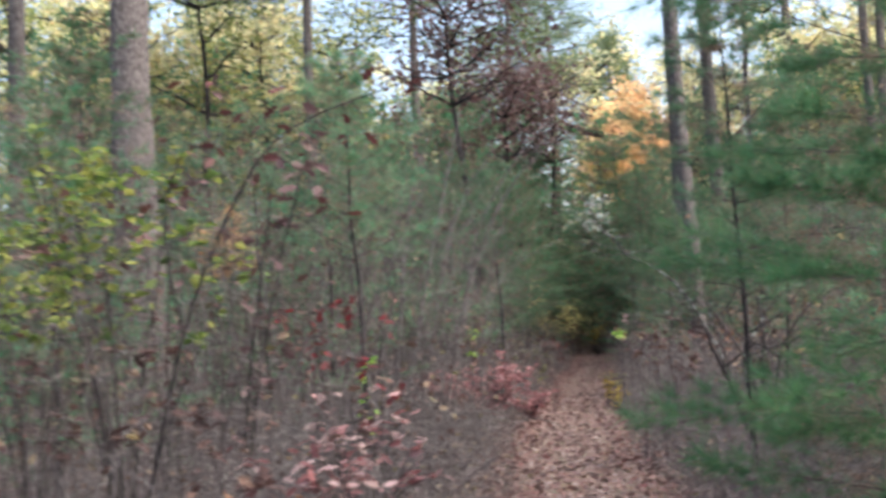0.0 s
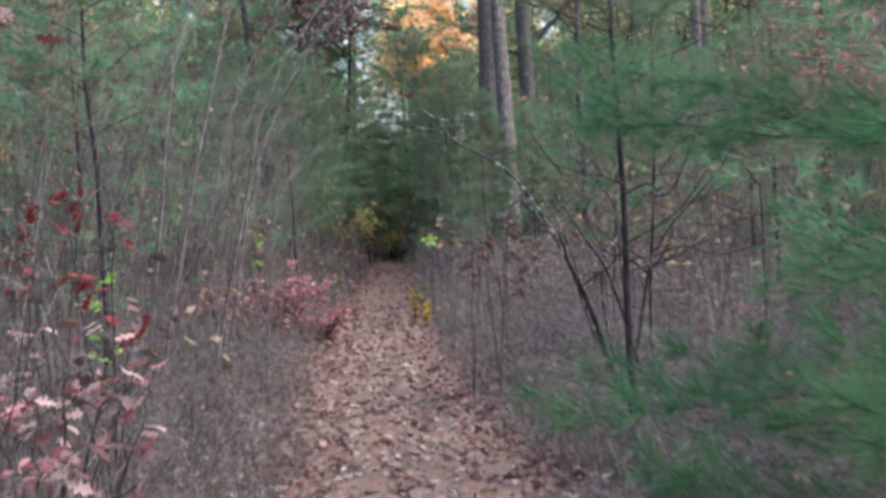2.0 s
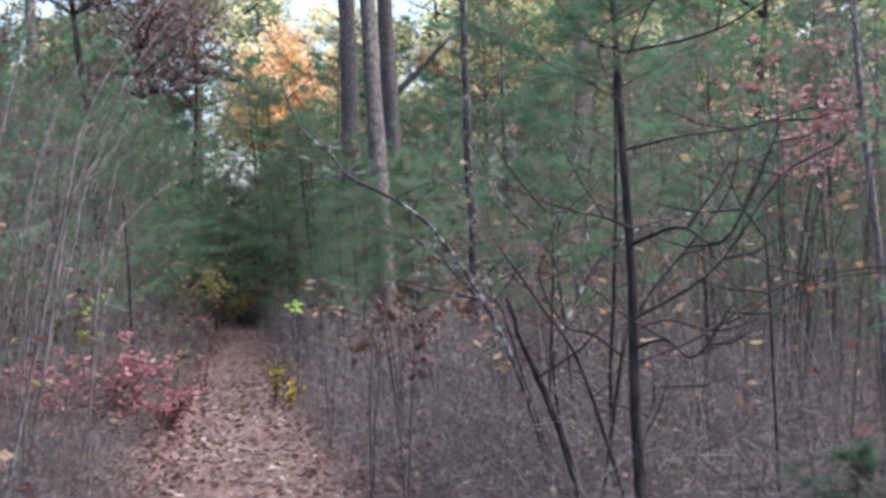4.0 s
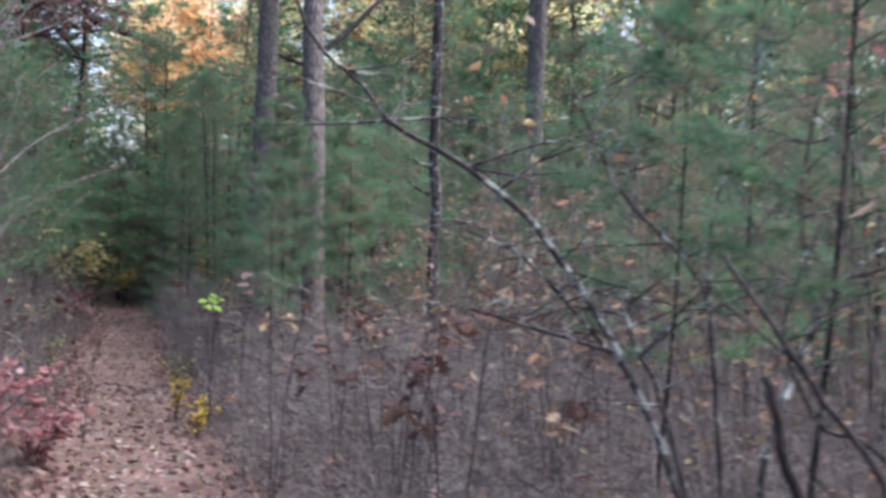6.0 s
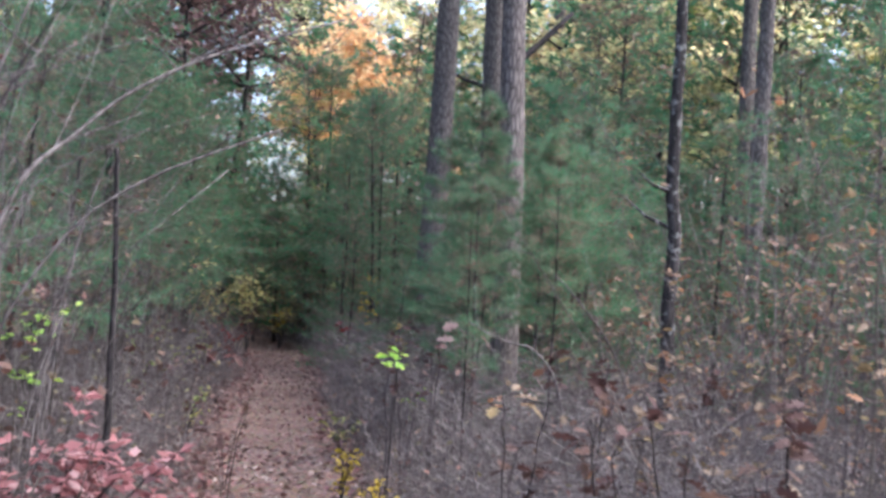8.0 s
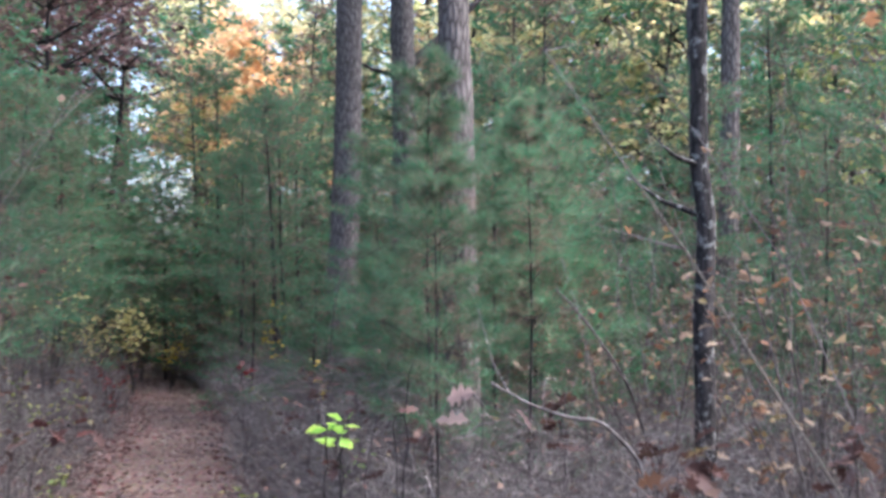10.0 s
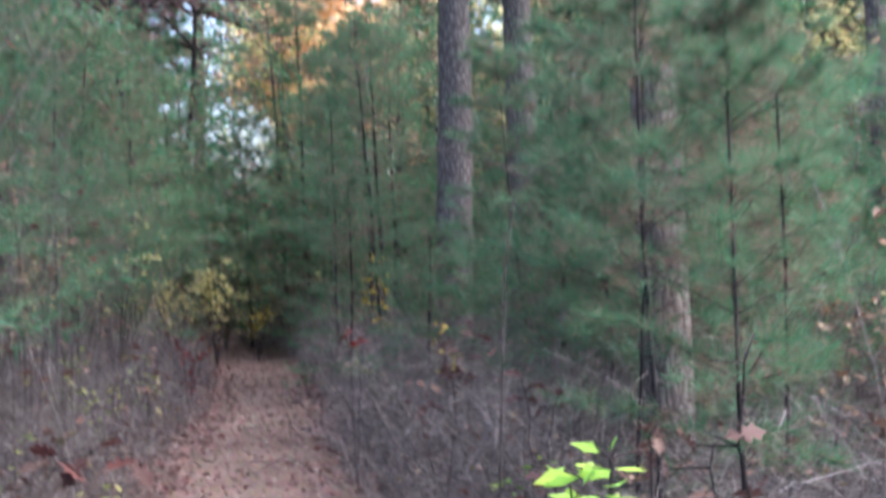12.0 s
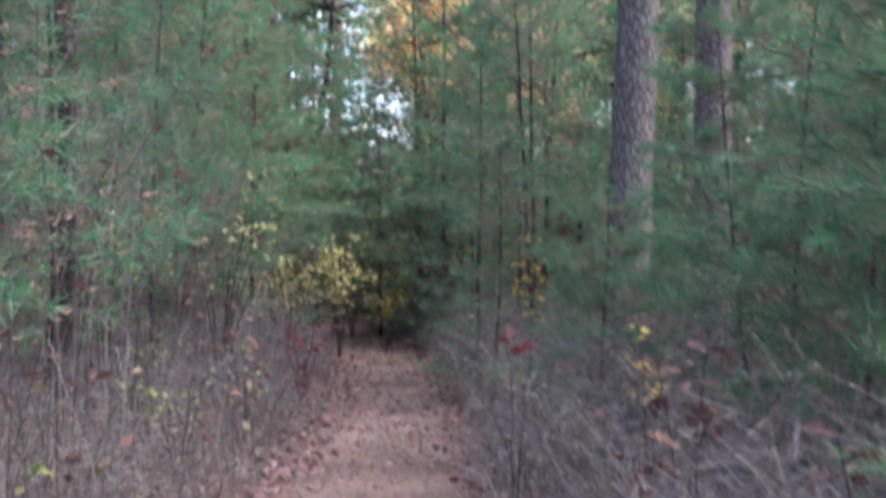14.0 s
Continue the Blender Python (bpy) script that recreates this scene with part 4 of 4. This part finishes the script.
stem_clump([
    (0.004, [(2.6, 19.6, 0.0), (2.62, 19.5, 1.2), (2.66, 19.5, 1.58), (2.72, 19.5, 1.72), (2.91, 19.5, 1.82), (3.2, 19.4, 2.0)]),
    (0.0034, [(2.72, 19.5, 1.72), (2.61, 19.5, 1.77), (2.47, 19.5, 1.81), (2.2, 19.5, 1.86)])],
    "thin forked dead sapling in dry stems", "dead_sapling", "sapling", M_TWIG_BARK, 79, 3)

# ---- leafy shrubs ----


def shrub(name, place, height, spread, stems, count, leaf, material, label, seed, oak=False, category="shrub", bark=None, low=0.35, group="", thick=0.008):
    """A small shrub: thin branching stems, leaves along their upper ends."""
    rng = np.random.default_rng(seed)
    x, y = place
    root = thing(name, (x, y, float(ground_z(x, y))), label, category, group)
    ends = []
    for _ in range(stems):
        a = rng.uniform(0, 6.3)
        out = np.array([math.cos(a), math.sin(a), 0]) * spread * rng.uniform(0.3, 1.0)
        hh = height * rng.uniform(0.7, 1.05)
        line = curve([(0, 0, -0.02), out * 0.3 + UP * hh * 0.45, out * 0.7 + UP * hh * 0.8, out + UP * hh], 12) + rng.normal(0, 0.01, (12, 3)) * np.linspace(0, 1, 12)[:, None]
        b = Build()
        b.tube(line, np.linspace(thick, 0.002, 12), 5)
        for _ in range(5):
            i = rng.integers(int(low * 11), 11)
            d = directions(1, rng, -0.1, 0.7)[0]
            ln = spread * rng.uniform(0.25, 0.6)
            tw = np.stack([line[i], line[i] + d * ln * 0.5, line[i] + d * ln])
            b.tube(tw, [0.0025, 0.002, 0.0012], 3)
            ends.append((tw[1], d * ln * 0.5))
        part("stem", b, bark or M_DARK_BARK, root)
        i0 = int(low * 11)
        ends += [(line[i], line[i + 1] - line[i]) for i in range(i0, 11)]
    pick = rng.integers(0, len(ends), count)
    o = np.array([ends[i][0] for i in pick]) + np.array([ends[i][1] for i in pick]) * rng.uniform(0, 1, (count, 1))
    f = Build()
    d = directions(count, rng, -0.6, 0.5)
    ln = leaf * rng.uniform(0.6, 1.15, count)
    if oak:
        f.oak_leaves(o, d, ln, rng)
    else:
        f.leaves(o, d, ln, 0.6, rng, 0.3)
    part("foliage", f, material, root)
    return root


shrub("green_shrub", (-1.75, 6.6), 2.3, 0.75, 7, 420, 0.09, M_GREEN, "leafy shrub with yellow-green autumn leaves", 101, low=0.6)
shrub("green_shrub", (-2.5, 7.4), 2.4, 0.8, 7, 380, 0.09, M_GREEN, "leafy shrub with yellow-green autumn leaves", 102, low=0.55)
shrub("low_shrub", (-0.55, 4.4), 0.5, 0.3, 4, 40, 0.06, M_GREEN, "low sprig with pale green leaves", 103, thick=0.004)
shrub("oak_sapling", (-1.35, 7.6), 2.6, 0.8, 4, 70, 0.13, M_MAROON, "young oak with withered maroon leaves", 104, True, "oak sapling")
shrub("oak_sapling", (-2.2, 9.4), 2.7, 0.9, 4, 80, 0.13, M_MAROON, "young oak with withered maroon leaves", 105, True, "oak sapling")
shrub("red_oak", (-0.52, 7.85), 1.36, 0.3, 4, 26, 0.105, M_RED, "small oak with deep red leaves", 106, True, "oak sapling", low=0.86, thick=0.006)
shrub("red_oak", (-0.9, 9.1), 1.52, 0.36, 4, 30, 0.105, M_RED, "small oak with deep red leaves", 107, True, "oak sapling", low=0.8, thick=0.006)
shrub("pink_oak", (-0.62, 7.1), 1.05, 0.34, 6, 44, 0.09, M_FADED, "low oak shoots with faded pink leaves", 181, True, "oak sapling", low=0.5, thick=0.005)
shrub("pink_oak", (-0.95, 8.0), 1.0, 0.4, 6, 44, 0.09, M_FADED, "low oak shoots with faded pink leaves", 182, True, "oak sapling", low=0.4, thick=0.005)
shrub("pink_oak", (-0.45, 5.7), 1.0, 0.4, 7, 110, 0.085, M_FADED, "low oak shoots with faded pink leaves", 108, True, "oak sapling", low=0.4)
shrub("pink_oak", (-0.75, 6.6), 0.85, 0.5, 7, 120, 0.085, M_FADED, "low oak shoots with faded pink leaves", 109, True, "oak sapling", low=0.3)
shrub("pink_bush", (0.3, 15.4), 0.72, 0.58, 16, 900, 0.08, M_PINK, "low bush with rosy pink leaves beside the trail", 110, low=0.2)
shrub("pink_bush", (0.8, 16.3), 0.42, 0.4, 11, 330, 0.08, M_PINK, "low bush with rosy pink leaves beside the trail", 111, low=0.2)
shrub("pink_bush", (-0.25, 14.9), 0.7, 0.55, 14, 560, 0.08, M_PINK, "low bush with faded pink leaves in dry stems", 125, low=0.25)
shrub("lime_plant", (2.17, 17.6), 1.12, 0.1, 3, 26, 0.075, M_LIME, "slender plant with broad bright lime-green leaves", 112, low=0.82, category="plant", thick=0.004)
shrub("gold_plant", (2.06, 17.45), 0.3, 0.2, 6, 90, 0.055, M_GOLD, "low golden-yellow plant at the trail edge", 113, low=0.2, category="plant", thick=0.003)
shrub("gold_plant", (2.04, 18.35), 0.42, 0.18, 6, 70, 0.055, M_GOLD, "low golden-yellow plant at the trail edge", 114, low=0.3, category="plant", thick=0.003)
shrub("gold_plant", (3.7, 35.3), 0.85, 0.22, 5, 60, 0.09, M_GOLD, "golden plant at the end of the trail", 115, low=0.5, category="plant", thick=0.004)
shrub("yellow_bush", (2.95, 34.0), 1.6, 0.5, 9, 280, 0.085, M_BUSH, "yellowing bush where the trail bends", 116, low=0.4)
shrub("yellow_bush", (2.3, 33.2), 1.4, 0.6, 9, 150, 0.075, M_BUSH, "thin yellowing bush where the trail bends", 117, low=0.4)
shrub("yellow_bush", (1.5, 29.6), 2.0, 0.6, 8, 130, 0.08, M_BUSH, "half-bare bush with yellowing leaves in brown thicket", 126, low=0.5)
shrub("yellow_bush", (0.7, 27.6), 1.9, 0.6, 8, 110, 0.075, M_BUSH, "half-bare bush with yellowing leaves in brown thicket", 127, low=0.5)
for i, (x, y) in enumerate([(2.5, 36.4), (3.1, 37.2), (3.9, 36.6), (4.3, 35.6), (1.9, 35.6), (3.5, 38.2)]):
    shrub("brown_bush", (x, y), 1.5, 0.7, 9, 260, 0.075, M_TAN if i % 2 else M_BUSH, "half-bare bush with tan and yellowing leaves", 190 + i, low=0.25, group="brown bushes", thick=0.006, bark=M_TWIG_BARK)
shrub("red_plant", (2.2, 28.9), 0.75, 0.2, 6, 70, 0.075, M_RED, "low plant with dull red leaves at the trail edge", 118, low=0.2, category="plant")
shrub("red_sprig", (2.85, 23.3), 1.0, 0.08, 2, 6, 0.07, M_RED, "single sprig with red leaves in dry stems", 119, True, "sprig", low=0.85, thick=0.003)
shrub("gold_plant", (3.5, 23.4), 1.02, 0.16, 4, 28, 0.055, M_GOLD, "small plant with yellow leaves in dry stems", 120, low=0.75, category="plant", thick=0.003)
shrub("gold_plant", (4.25, 28.8), 1.6, 0.25, 4, 60, 0.08, M_GOLD, "thin plant with pale yellow leaves under pines", 121, low=0.4, category="plant", thick=0.004)
shrub("lime_plant", (2.95, 20.5), 0.6, 0.16, 4, 12, 0.062, M_LIME, "low plant with bright lime-green leaves in dry stems", 128, low=0.6, category="plant", thick=0.003)
shrub("low_shrub", (2.5, 21.0), 0.34, 0.22, 6, 70, 0.055, M_OLIVE, "low olive-green shrub at the trail edge", 129, low=0.3, thick=0.003)
shrub("lime_plant", (-0.62, 8.9), 1.1, 0.15, 3, 14, 0.08, M_LIME, "sprig with bright green leaves in dry stems", 123, low=0.6, category="plant", thick=0.003)
shrub("lime_plant", (0.25, 17.3), 1.15, 0.3, 4, 40, 0.07, M_LIME, "thin plant with yellow-green leaves", 124, low=0.6, category="plant", thick=0.004)
for i, (x, y, hh) in enumerate([(1.35, 24.6, 0.7), (1.0, 25.6, 0.9), (1.7, 26.8, 0.7), (0.8, 22.4, 0.8), (1.2, 21.2, 0.5), (3.6, 25.8, 0.8)]):
    shrub("low_shrub", (x, y), hh, 0.25, 5, 46, 0.055, M_GREEN if i % 2 else M_OLIVE, "small half-bare shrub with a few green leaves", 170 + i, group="low shrubs", thick=0.004)
for i, (x, y, hh) in enumerate([(3.1, 13.6, 1.9), (3.7, 15.2, 2.1), (2.8, 15.0, 1.5), (4.6, 16.2, 2.2), (4.45, 19.8, 1.9), (5.3, 19.8, 2.1), (5.9, 21.0, 2.2), (5.0, 21.4, 2.0), (3.4, 12.4, 1.6), (3.9, 16.9, 1.9), (4.8, 17.8, 2.2), (5.2, 18.9, 2.3), (4.5, 17.0, 2.1), (5.6, 17.4, 2.4)]):
    shrub("tan_oak", (x, y), hh * 0.88, 0.65, 7, 150, 0.06, M_TAN, "young oak holding dry tan and orange leaves", 130 + i, True, "oak sapling", low=0.32, group="tan oaks", thick=0.0045, bark=M_GREY_BARK)
for i, (x, y) in enumerate([(5.4, 13.8), (6.0, 14.6)]):
    shrub("pink_maple", (x, y), 3.1, 0.85, 6, 300, 0.085, M_PINK, "young maple with rosy red leaves", 140 + i, category="maple sapling", low=0.72)
for i, (x, y, hh, n) in enumerate([(1.9, 14.4, 1.15, 6), (2.2, 14.2, 1.05, 9), (2.38, 17.45, 1.5, 3), (2.42, 18.3, 1.2, 8), (1.35, 18.9, 0.85, 6), (1.2, 17.2, 0.75, 8), (2.7, 12.6, 1.1, 14), (1.0, 20.3, 0.8, 10), (3.1, 20.6, 1.0, 10), (2.3, 13.2, 0.95, 16), (2.6, 13.8, 1.0, 18), (3.0, 14.4, 1.1, 16), (2.2, 15.4, 0.9, 14), (2.9, 16.2, 1.1, 14), (2.5, 15.0, 0.85, 14), (3.4, 13.5, 1.1, 16), (2.9, 12.9, 0.8, 14), (3.3, 17.2, 1.0, 18), (3.5, 18.4, 1.1, 18), (2.9, 21.4, 0.9, 16), (3.3, 22.4, 1.0, 16), (3.6, 16.4, 1.2, 18), (3.2, 19.6, 0.8, 16), (-0.95, 5.2, 1.0, 16), (-1.5, 5.6, 1.3, 18), (-1.15, 6.3, 1.2, 20), (-1.9, 6.0, 1.0, 16), (-0.6, 6.9, 0.9, 16), (-1.6, 7.2, 1.4, 20), (-2.3, 6.6, 1.2, 18), (-0.85, 4.6, 0.7, 14), (1.59, 11.54, 1.34, 9), (2.33, 13.9, 1.14, 8), (1.78, 11.5, 1.6, 8), (2.88, 19.05, 0.95, 8), (2.16, 13.08, 1.22, 5)]):
    shrub("oak_sprig", (x, y), hh, 0.15, 2, n, 0.1, M_TAN if i in (0, 6) else M_BROWN, "oak sprig with a few curled brown leaves", 150 + i, True, "sprig", low=0.8, group="oak sprigs", thick=0.004)


def leafy_bough(lines, tips, per_tip, leaf, material, label, name, category, seed, bark, spread=0.06):
    """A slim leaning stem with side twigs that reach to a few clusters of lobed leaves."""
    rng = np.random.default_rng(seed)
    o = np.array(lines[0][1][0], float) * [1, 1, 0]
    root = thing(name, tuple(o), label, category)
    body = []
    for r, pts in lines:
        line = curve(np.array(pts) - o, 18)
        b = Build()
        b.tube(line + rng.normal(0, r * 0.2, line.shape), np.linspace(r, r * 0.35, 18), 6)
        part("stem", b, bark, root, "", True)
        body.append(line)
    body = np.concatenate(body)
    f = Build()
    for tip in np.array(tips) - o:
        base = body[np.argmin(np.linalg.norm(body - tip, axis=1))]
        t = Build()
        t.tube(curve([base, (base + tip) / 2 + rng.normal(0, 0.02, 3), tip], 7), np.linspace(0.0032, 0.0014, 7), 4)
        part("twig", t, bark, root)
        p = tip + rng.normal(0, spread, (per_tip, 3))
        f.oak_leaves(p, directions(per_tip, rng, -0.7, 0.25), leaf * rng.uniform(0.7, 1.15, per_tip), rng)
    part("foliage", f, material, root)
    return root


leafy_bough([(0.011, [(-1.75, 6.5, 0.0), (-1.4, 6.5, 1.4), (-1.08, 6.45, 2.1), (-0.8, 6.45, 2.42), (-0.25, 6.45, 2.62)]),
             (0.007, [(-1.4, 6.5, 1.4), (-1.46, 6.45, 2.0), (-1.32, 6.45, 2.4), (-1.13, 6.45, 2.75)])],
            [(-1.16, 6.45, 2.7), (-1.0, 6.45, 2.5), (-0.82, 6.45, 2.5), (-0.47, 6.45, 2.45), (-0.25, 6.45, 2.6), (-0.93, 6.45, 2.17), (-1.44, 6.45, 2.1), (-1.32, 6.45, 2.2), (-0.62, 6.45, 2.01), (-1.2, 6.5, 2.35)],
            4, 0.1, M_OAK, "leaning oak sapling with sparse dark red-brown leaves", "oak_sapling", "oak sapling", 401, M_DARK_BARK)
leafy_bough([(0.004, [(2.05, 15.82, 0.0), (2.08, 15.8, 0.7), (2.1, 15.8, 1.26)])], [(2.09, 15.8, 1.27), (2.17, 15.8, 1.23), (1.95, 15.8, 1.23)],
            1, 0.098, M_BLUSH, "sprig with a few large faded pink leaves", "oak_sprig", "sprig", 402, M_GREY_BARK, 0.01)
leafy_bough([(0.0045, [(1.05, 19.05, 0.0), (1.08, 19.0, 0.5), (1.16, 19.0, 0.9), (1.38, 19.0, 0.94)])], [(1.18, 19.0, 0.96), (1.27, 19.0, 0.94), (1.37, 19.0, 0.92)],
            2, 0.115, M_OAK, "oak sprig with a few dark red leaves beside the trail", "oak_sprig", "sprig", 404, M_DARK_BARK, 0.012)
slim_tree([(2.75, 15.9, 0.0), (2.6, 15.85, 0.95), (2.45, 15.8, 1.19), (2.32, 15.8, 1.23), (2.2, 15.8, 1.275), (2.12, 15.8, 1.32)], 0.0065, 403, "pale kinked dead stick in the undergrowth", M_PALE_BARK, 2, "dead_stick", "dead stem")


def vine_tangle(seed, n, centre, size, label):
    """Pale dead vines and bent stalks, curling through one another, with a few withered leaves."""
    rng = np.random.default_rng(seed)
    b, c = Build(), Build()
    for _ in range(n):
        x, y = np.array(centre) + rng.normal(0, 1, 2) * size[:2]
        p = np.array([x, y, float(ground_z(x, y))])
        d = np.array([*rng.normal(0, 0.35, 2), 1.0])
        pts = [p]
        for k in range(9):
            d = rows_unit(d + rng.normal(0, 0.45, 3) - UP * 0.075 * k)
            p = p + d * size[2] * rng.uniform(0.1, 0.2)
            p[2] = max(p[2], 0.04)
            pts.append(p)
        line = curve(pts, 26)
        b.tube(line, np.linspace(rng.uniform(0.0025, 0.005), 0.0015, 26), 4)
        q = line[rng.integers(10, 26, 2)]
        c.leaves(q, directions(2, rng, -0.8, 0.3), rng.uniform(0.03, 0.07, 2), 0.5, rng, 0.4)
    single("dead_vines", b, M_PALE_BARK, label, "undergrowth", kind="stuff")
    single("vine_leaves", c, M_TAN, "withered leaves on dead vines", "dead leaves", kind="stuff")


vine_tangle(411, 80, (4.2, 18.3), (0.5, 0.6, 1.5), "pale tangled dead vines round a slim tree")
vine_tangle(412, 70, (4.0, 16.9), (0.4, 0.7, 1.0), "pale tangled dead vines in the undergrowth")
vine_tangle(413, 70, (3.2, 13.2), (0.5, 1.0, 1.0), "pale tangled dead vines in the undergrowth")
vine_tangle(414, 70, (-1.3, 7.4), (0.6, 1.2, 1.3), "grey tangled dead vines under the young pines")

# ---- the woods beyond ----


def broadleaf(h, reach, seed, material, label, leaf=0.19, count=1700, low=0.25):
    rng = np.random.default_rng(seed)
    root = thing("broadleaf_tree", (0, 0, 0), label, "tree")
    z = np.linspace(-0.1, h * 0.9, 14)
    line = np.stack([0.03 * h * np.sin(z * 0.5 + seed), 0.02 * h * np.cos(z * 0.6 + seed), z], 1)
    b = Build()
    b.tube(line, np.linspace(0.012 * h, 0.02, 14), 9)
    part("trunk", b, M_DARK_BARK, root, "", True)
    limbs, tips = Build(), []
    for zz in np.linspace(h * low, h * 0.88, 22):
        a, u = rng.uniform(0, 6.3), zz / h
        i = int(np.argmin(np.abs(z - zz)))
        ln = reach * rng.uniform(0.5, 1.1) * (1.15 - 0.6 * u)
        d = np.array([math.cos(a), math.sin(a), rng.uniform(0.1, 0.7)])
        t = np.linspace(0, 1, 6)[:, None]
        pts = line[i] + d * ln * t + rng.normal(0, 0.08, (6, 3)) * t
        limbs.tube(pts, np.linspace(0.004 * h, 0.008, 6), 5)
        for k in range(2, 6):
            tips.append(pts[k])
            for _ in range(1):
                e = pts[k] + directions(1, rng, -0.3, 0.8)[0] * ln * 0.3
                limbs.tube(np.stack([pts[k], e]), [0.01, 0.004], 3)
                tips += [e, (e + pts[k]) / 2]
    part("limb", limbs, M_DARK_BARK, root)
    tips = np.array(tips)
    o = tips[rng.integers(0, len(tips), count)] + rng.normal(0, reach * 0.11, (count, 3))
    c = Build()
    c.blades(o, directions(count, rng, -0.8, 0.6), rng.uniform(0.6, 1.2, count) * leaf, 0.7, rng)
    part("crown", c, material, root)
    return root


FAR = {
    "y": broadleaf(12, 3.0, 201, M_SUNLIT_YELLOW, "far tree with thinning yellow leaves, coloured pale as if sunlit", 0.24, 2200, 0.45),
    "o": broadleaf(11, 2.4, 202, M_SUNLIT_ORANGE, "far tree with orange autumn leaves", 0.25, 2400, 0.6),
    "g": broadleaf(14, 3.2, 203, M_OLIVE, "far tree with olive-green thinning leaves", 0.22, 1900),
    "m": broadleaf(11, 3.0, 204, M_MAROON, "oak with withered maroon-brown leaves", 0.18, 2000, 0.6),
}
FAR_SPOTS = [("y", 12.0, 36.0, 0.95), ("y", -8.4, 33.0, 0.95), ("g", 15.5, 38.5, 1.0), ("y", 9.5, 36.5, 0.85), ("y", 13.0, 41.0, 0.9), ("g", 11.0, 44.0, 0.95), ("y", 16.0, 33.5, 0.8), ("o", 10.6, 41.0, 0.8), ("g", 13.5, 28.0, 0.8), ("y", 7.6, 41.0, 0.8), ("y", 11.5, 32.0, 0.7), ("o", 7.7, 47.2, 1.12), ("y", 9.2, 48.0, 0.9), ("g", 5.2, 42.0, 0.5), ("y", 0.6, 50.0, 0.9), ("o", 6.8, 51.5, 1.15), ("m", 0.2, 27.5, 0.85), ("m", 1.8, 38.5, 1.0), ("m", 3.4, 44.0, 1.1), ("y", -5.0, 34.0, 0.9), ("y", -7.0, 39.0, 1.0), ("g", -3.4, 44.0, 1.0), ("g", -5.6, 29.0, 0.8),
             ("o", 7.2, 53.0, 1.0), ("o", 9.2, 55.0, 1.0), ("o", 11.5, 57.0, 1.1), ("y", 7.0, 57.0, 1.15), ("y", 9.0, 61.0, 1.3), ("y", 12.6, 60.0, 1.25), ("y", 15.0, 56.0, 1.2), ("y", 17.5, 50.0, 1.1), ("o", 3.0, 57.0, 0.6),
             ("y", 19.0, 50.0, 1.1), ("y", 22.0, 44.0, 1.0), ("g", 17.0, 62.0, 1.2), ("g", 24.0, 54.0, 1.2), ("g", 0.5, 66.0, 1.2), ("y", -4.0, 60.0, 1.2), ("g", -8.0, 52.0, 1.1),
             ("y", -9.0, 42.0, 1.0), ("y", -12.0, 36.0, 1.0), ("g", -13.0, 46.0, 1.1), ("o", -5.0, 40.0, 0.7), ("y", -14.0, 30.0, 0.9), ("g", -11.0, 28.0, 1.0), ("o", -3.9, 21.0, 0.38),
             ("y", -7.5, 29.0, 0.8), ("g", -9.5, 34.0, 0.9), ("y", -6.0, 44.0, 1.1), ("y", -10.5, 40.0, 1.1), ("g", -3.0, 36.0, 0.75), ("y", -1.5, 54.0, 1.1), ("y", 16.0, 40.0, 0.9), ("g", 20.0, 36.0, 1.0), ("y", 24.0, 38.0, 1.0), ("g", 13.5, 34.0, 0.8), ("g", 28.0, 46.0, 1.1)]


def plant_woods():
    rng = random.Random(9)
    used = set()
    spots = list(FAR_SPOTS)
    for k in range(26):
        a = radians(rng.uniform(-38, 38))
        r = rng.uniform(62, 120)
        spots.append((rng.choice("yggoyg"), 2 + r * math.sin(a), 15 + r * math.cos(a), rng.uniform(0.9, 1.4)))
    for k, x, y, s in spots:
        m = pose(x, y, float(ground_z(x, y)), 0, 0, rng.uniform(0, 360)) @ Matrix.Scale(s, 4)
        if k in used:
            copy_thing(FAR[k], m)
        else:
            used.add(k)
            FAR[k].matrix_basis = m
    # unseen pines added behind and beside the walk, closing off light from there
    for k in range(22):
        a = radians(rng.uniform(75, 285))
        r = rng.uniform(30, 44)
        x, y = 2 + r * math.sin(a), 15 + r * math.cos(a)
        copy_thing(PINES["w"], pose(x, y, float(ground_z(x, y)), 0, 0, rng.uniform(0, 360)) @ Matrix.Scale(rng.uniform(1.9, 2.9), 4))
    for k in range(16):
        a = rng.uniform(-0.9, 0.9)
        r = rng.uniform(26, 70)
        x, y = 2 + r * math.sin(a), 15 + r * math.cos(a)
        copy_thing(TALL[4 + k % 6], pose(x, y, float(ground_z(x, y)), 0, 0, rng.uniform(0, 360)) @ Matrix.Scale(rng.uniform(0.9, 1.15), 4))


plant_woods()
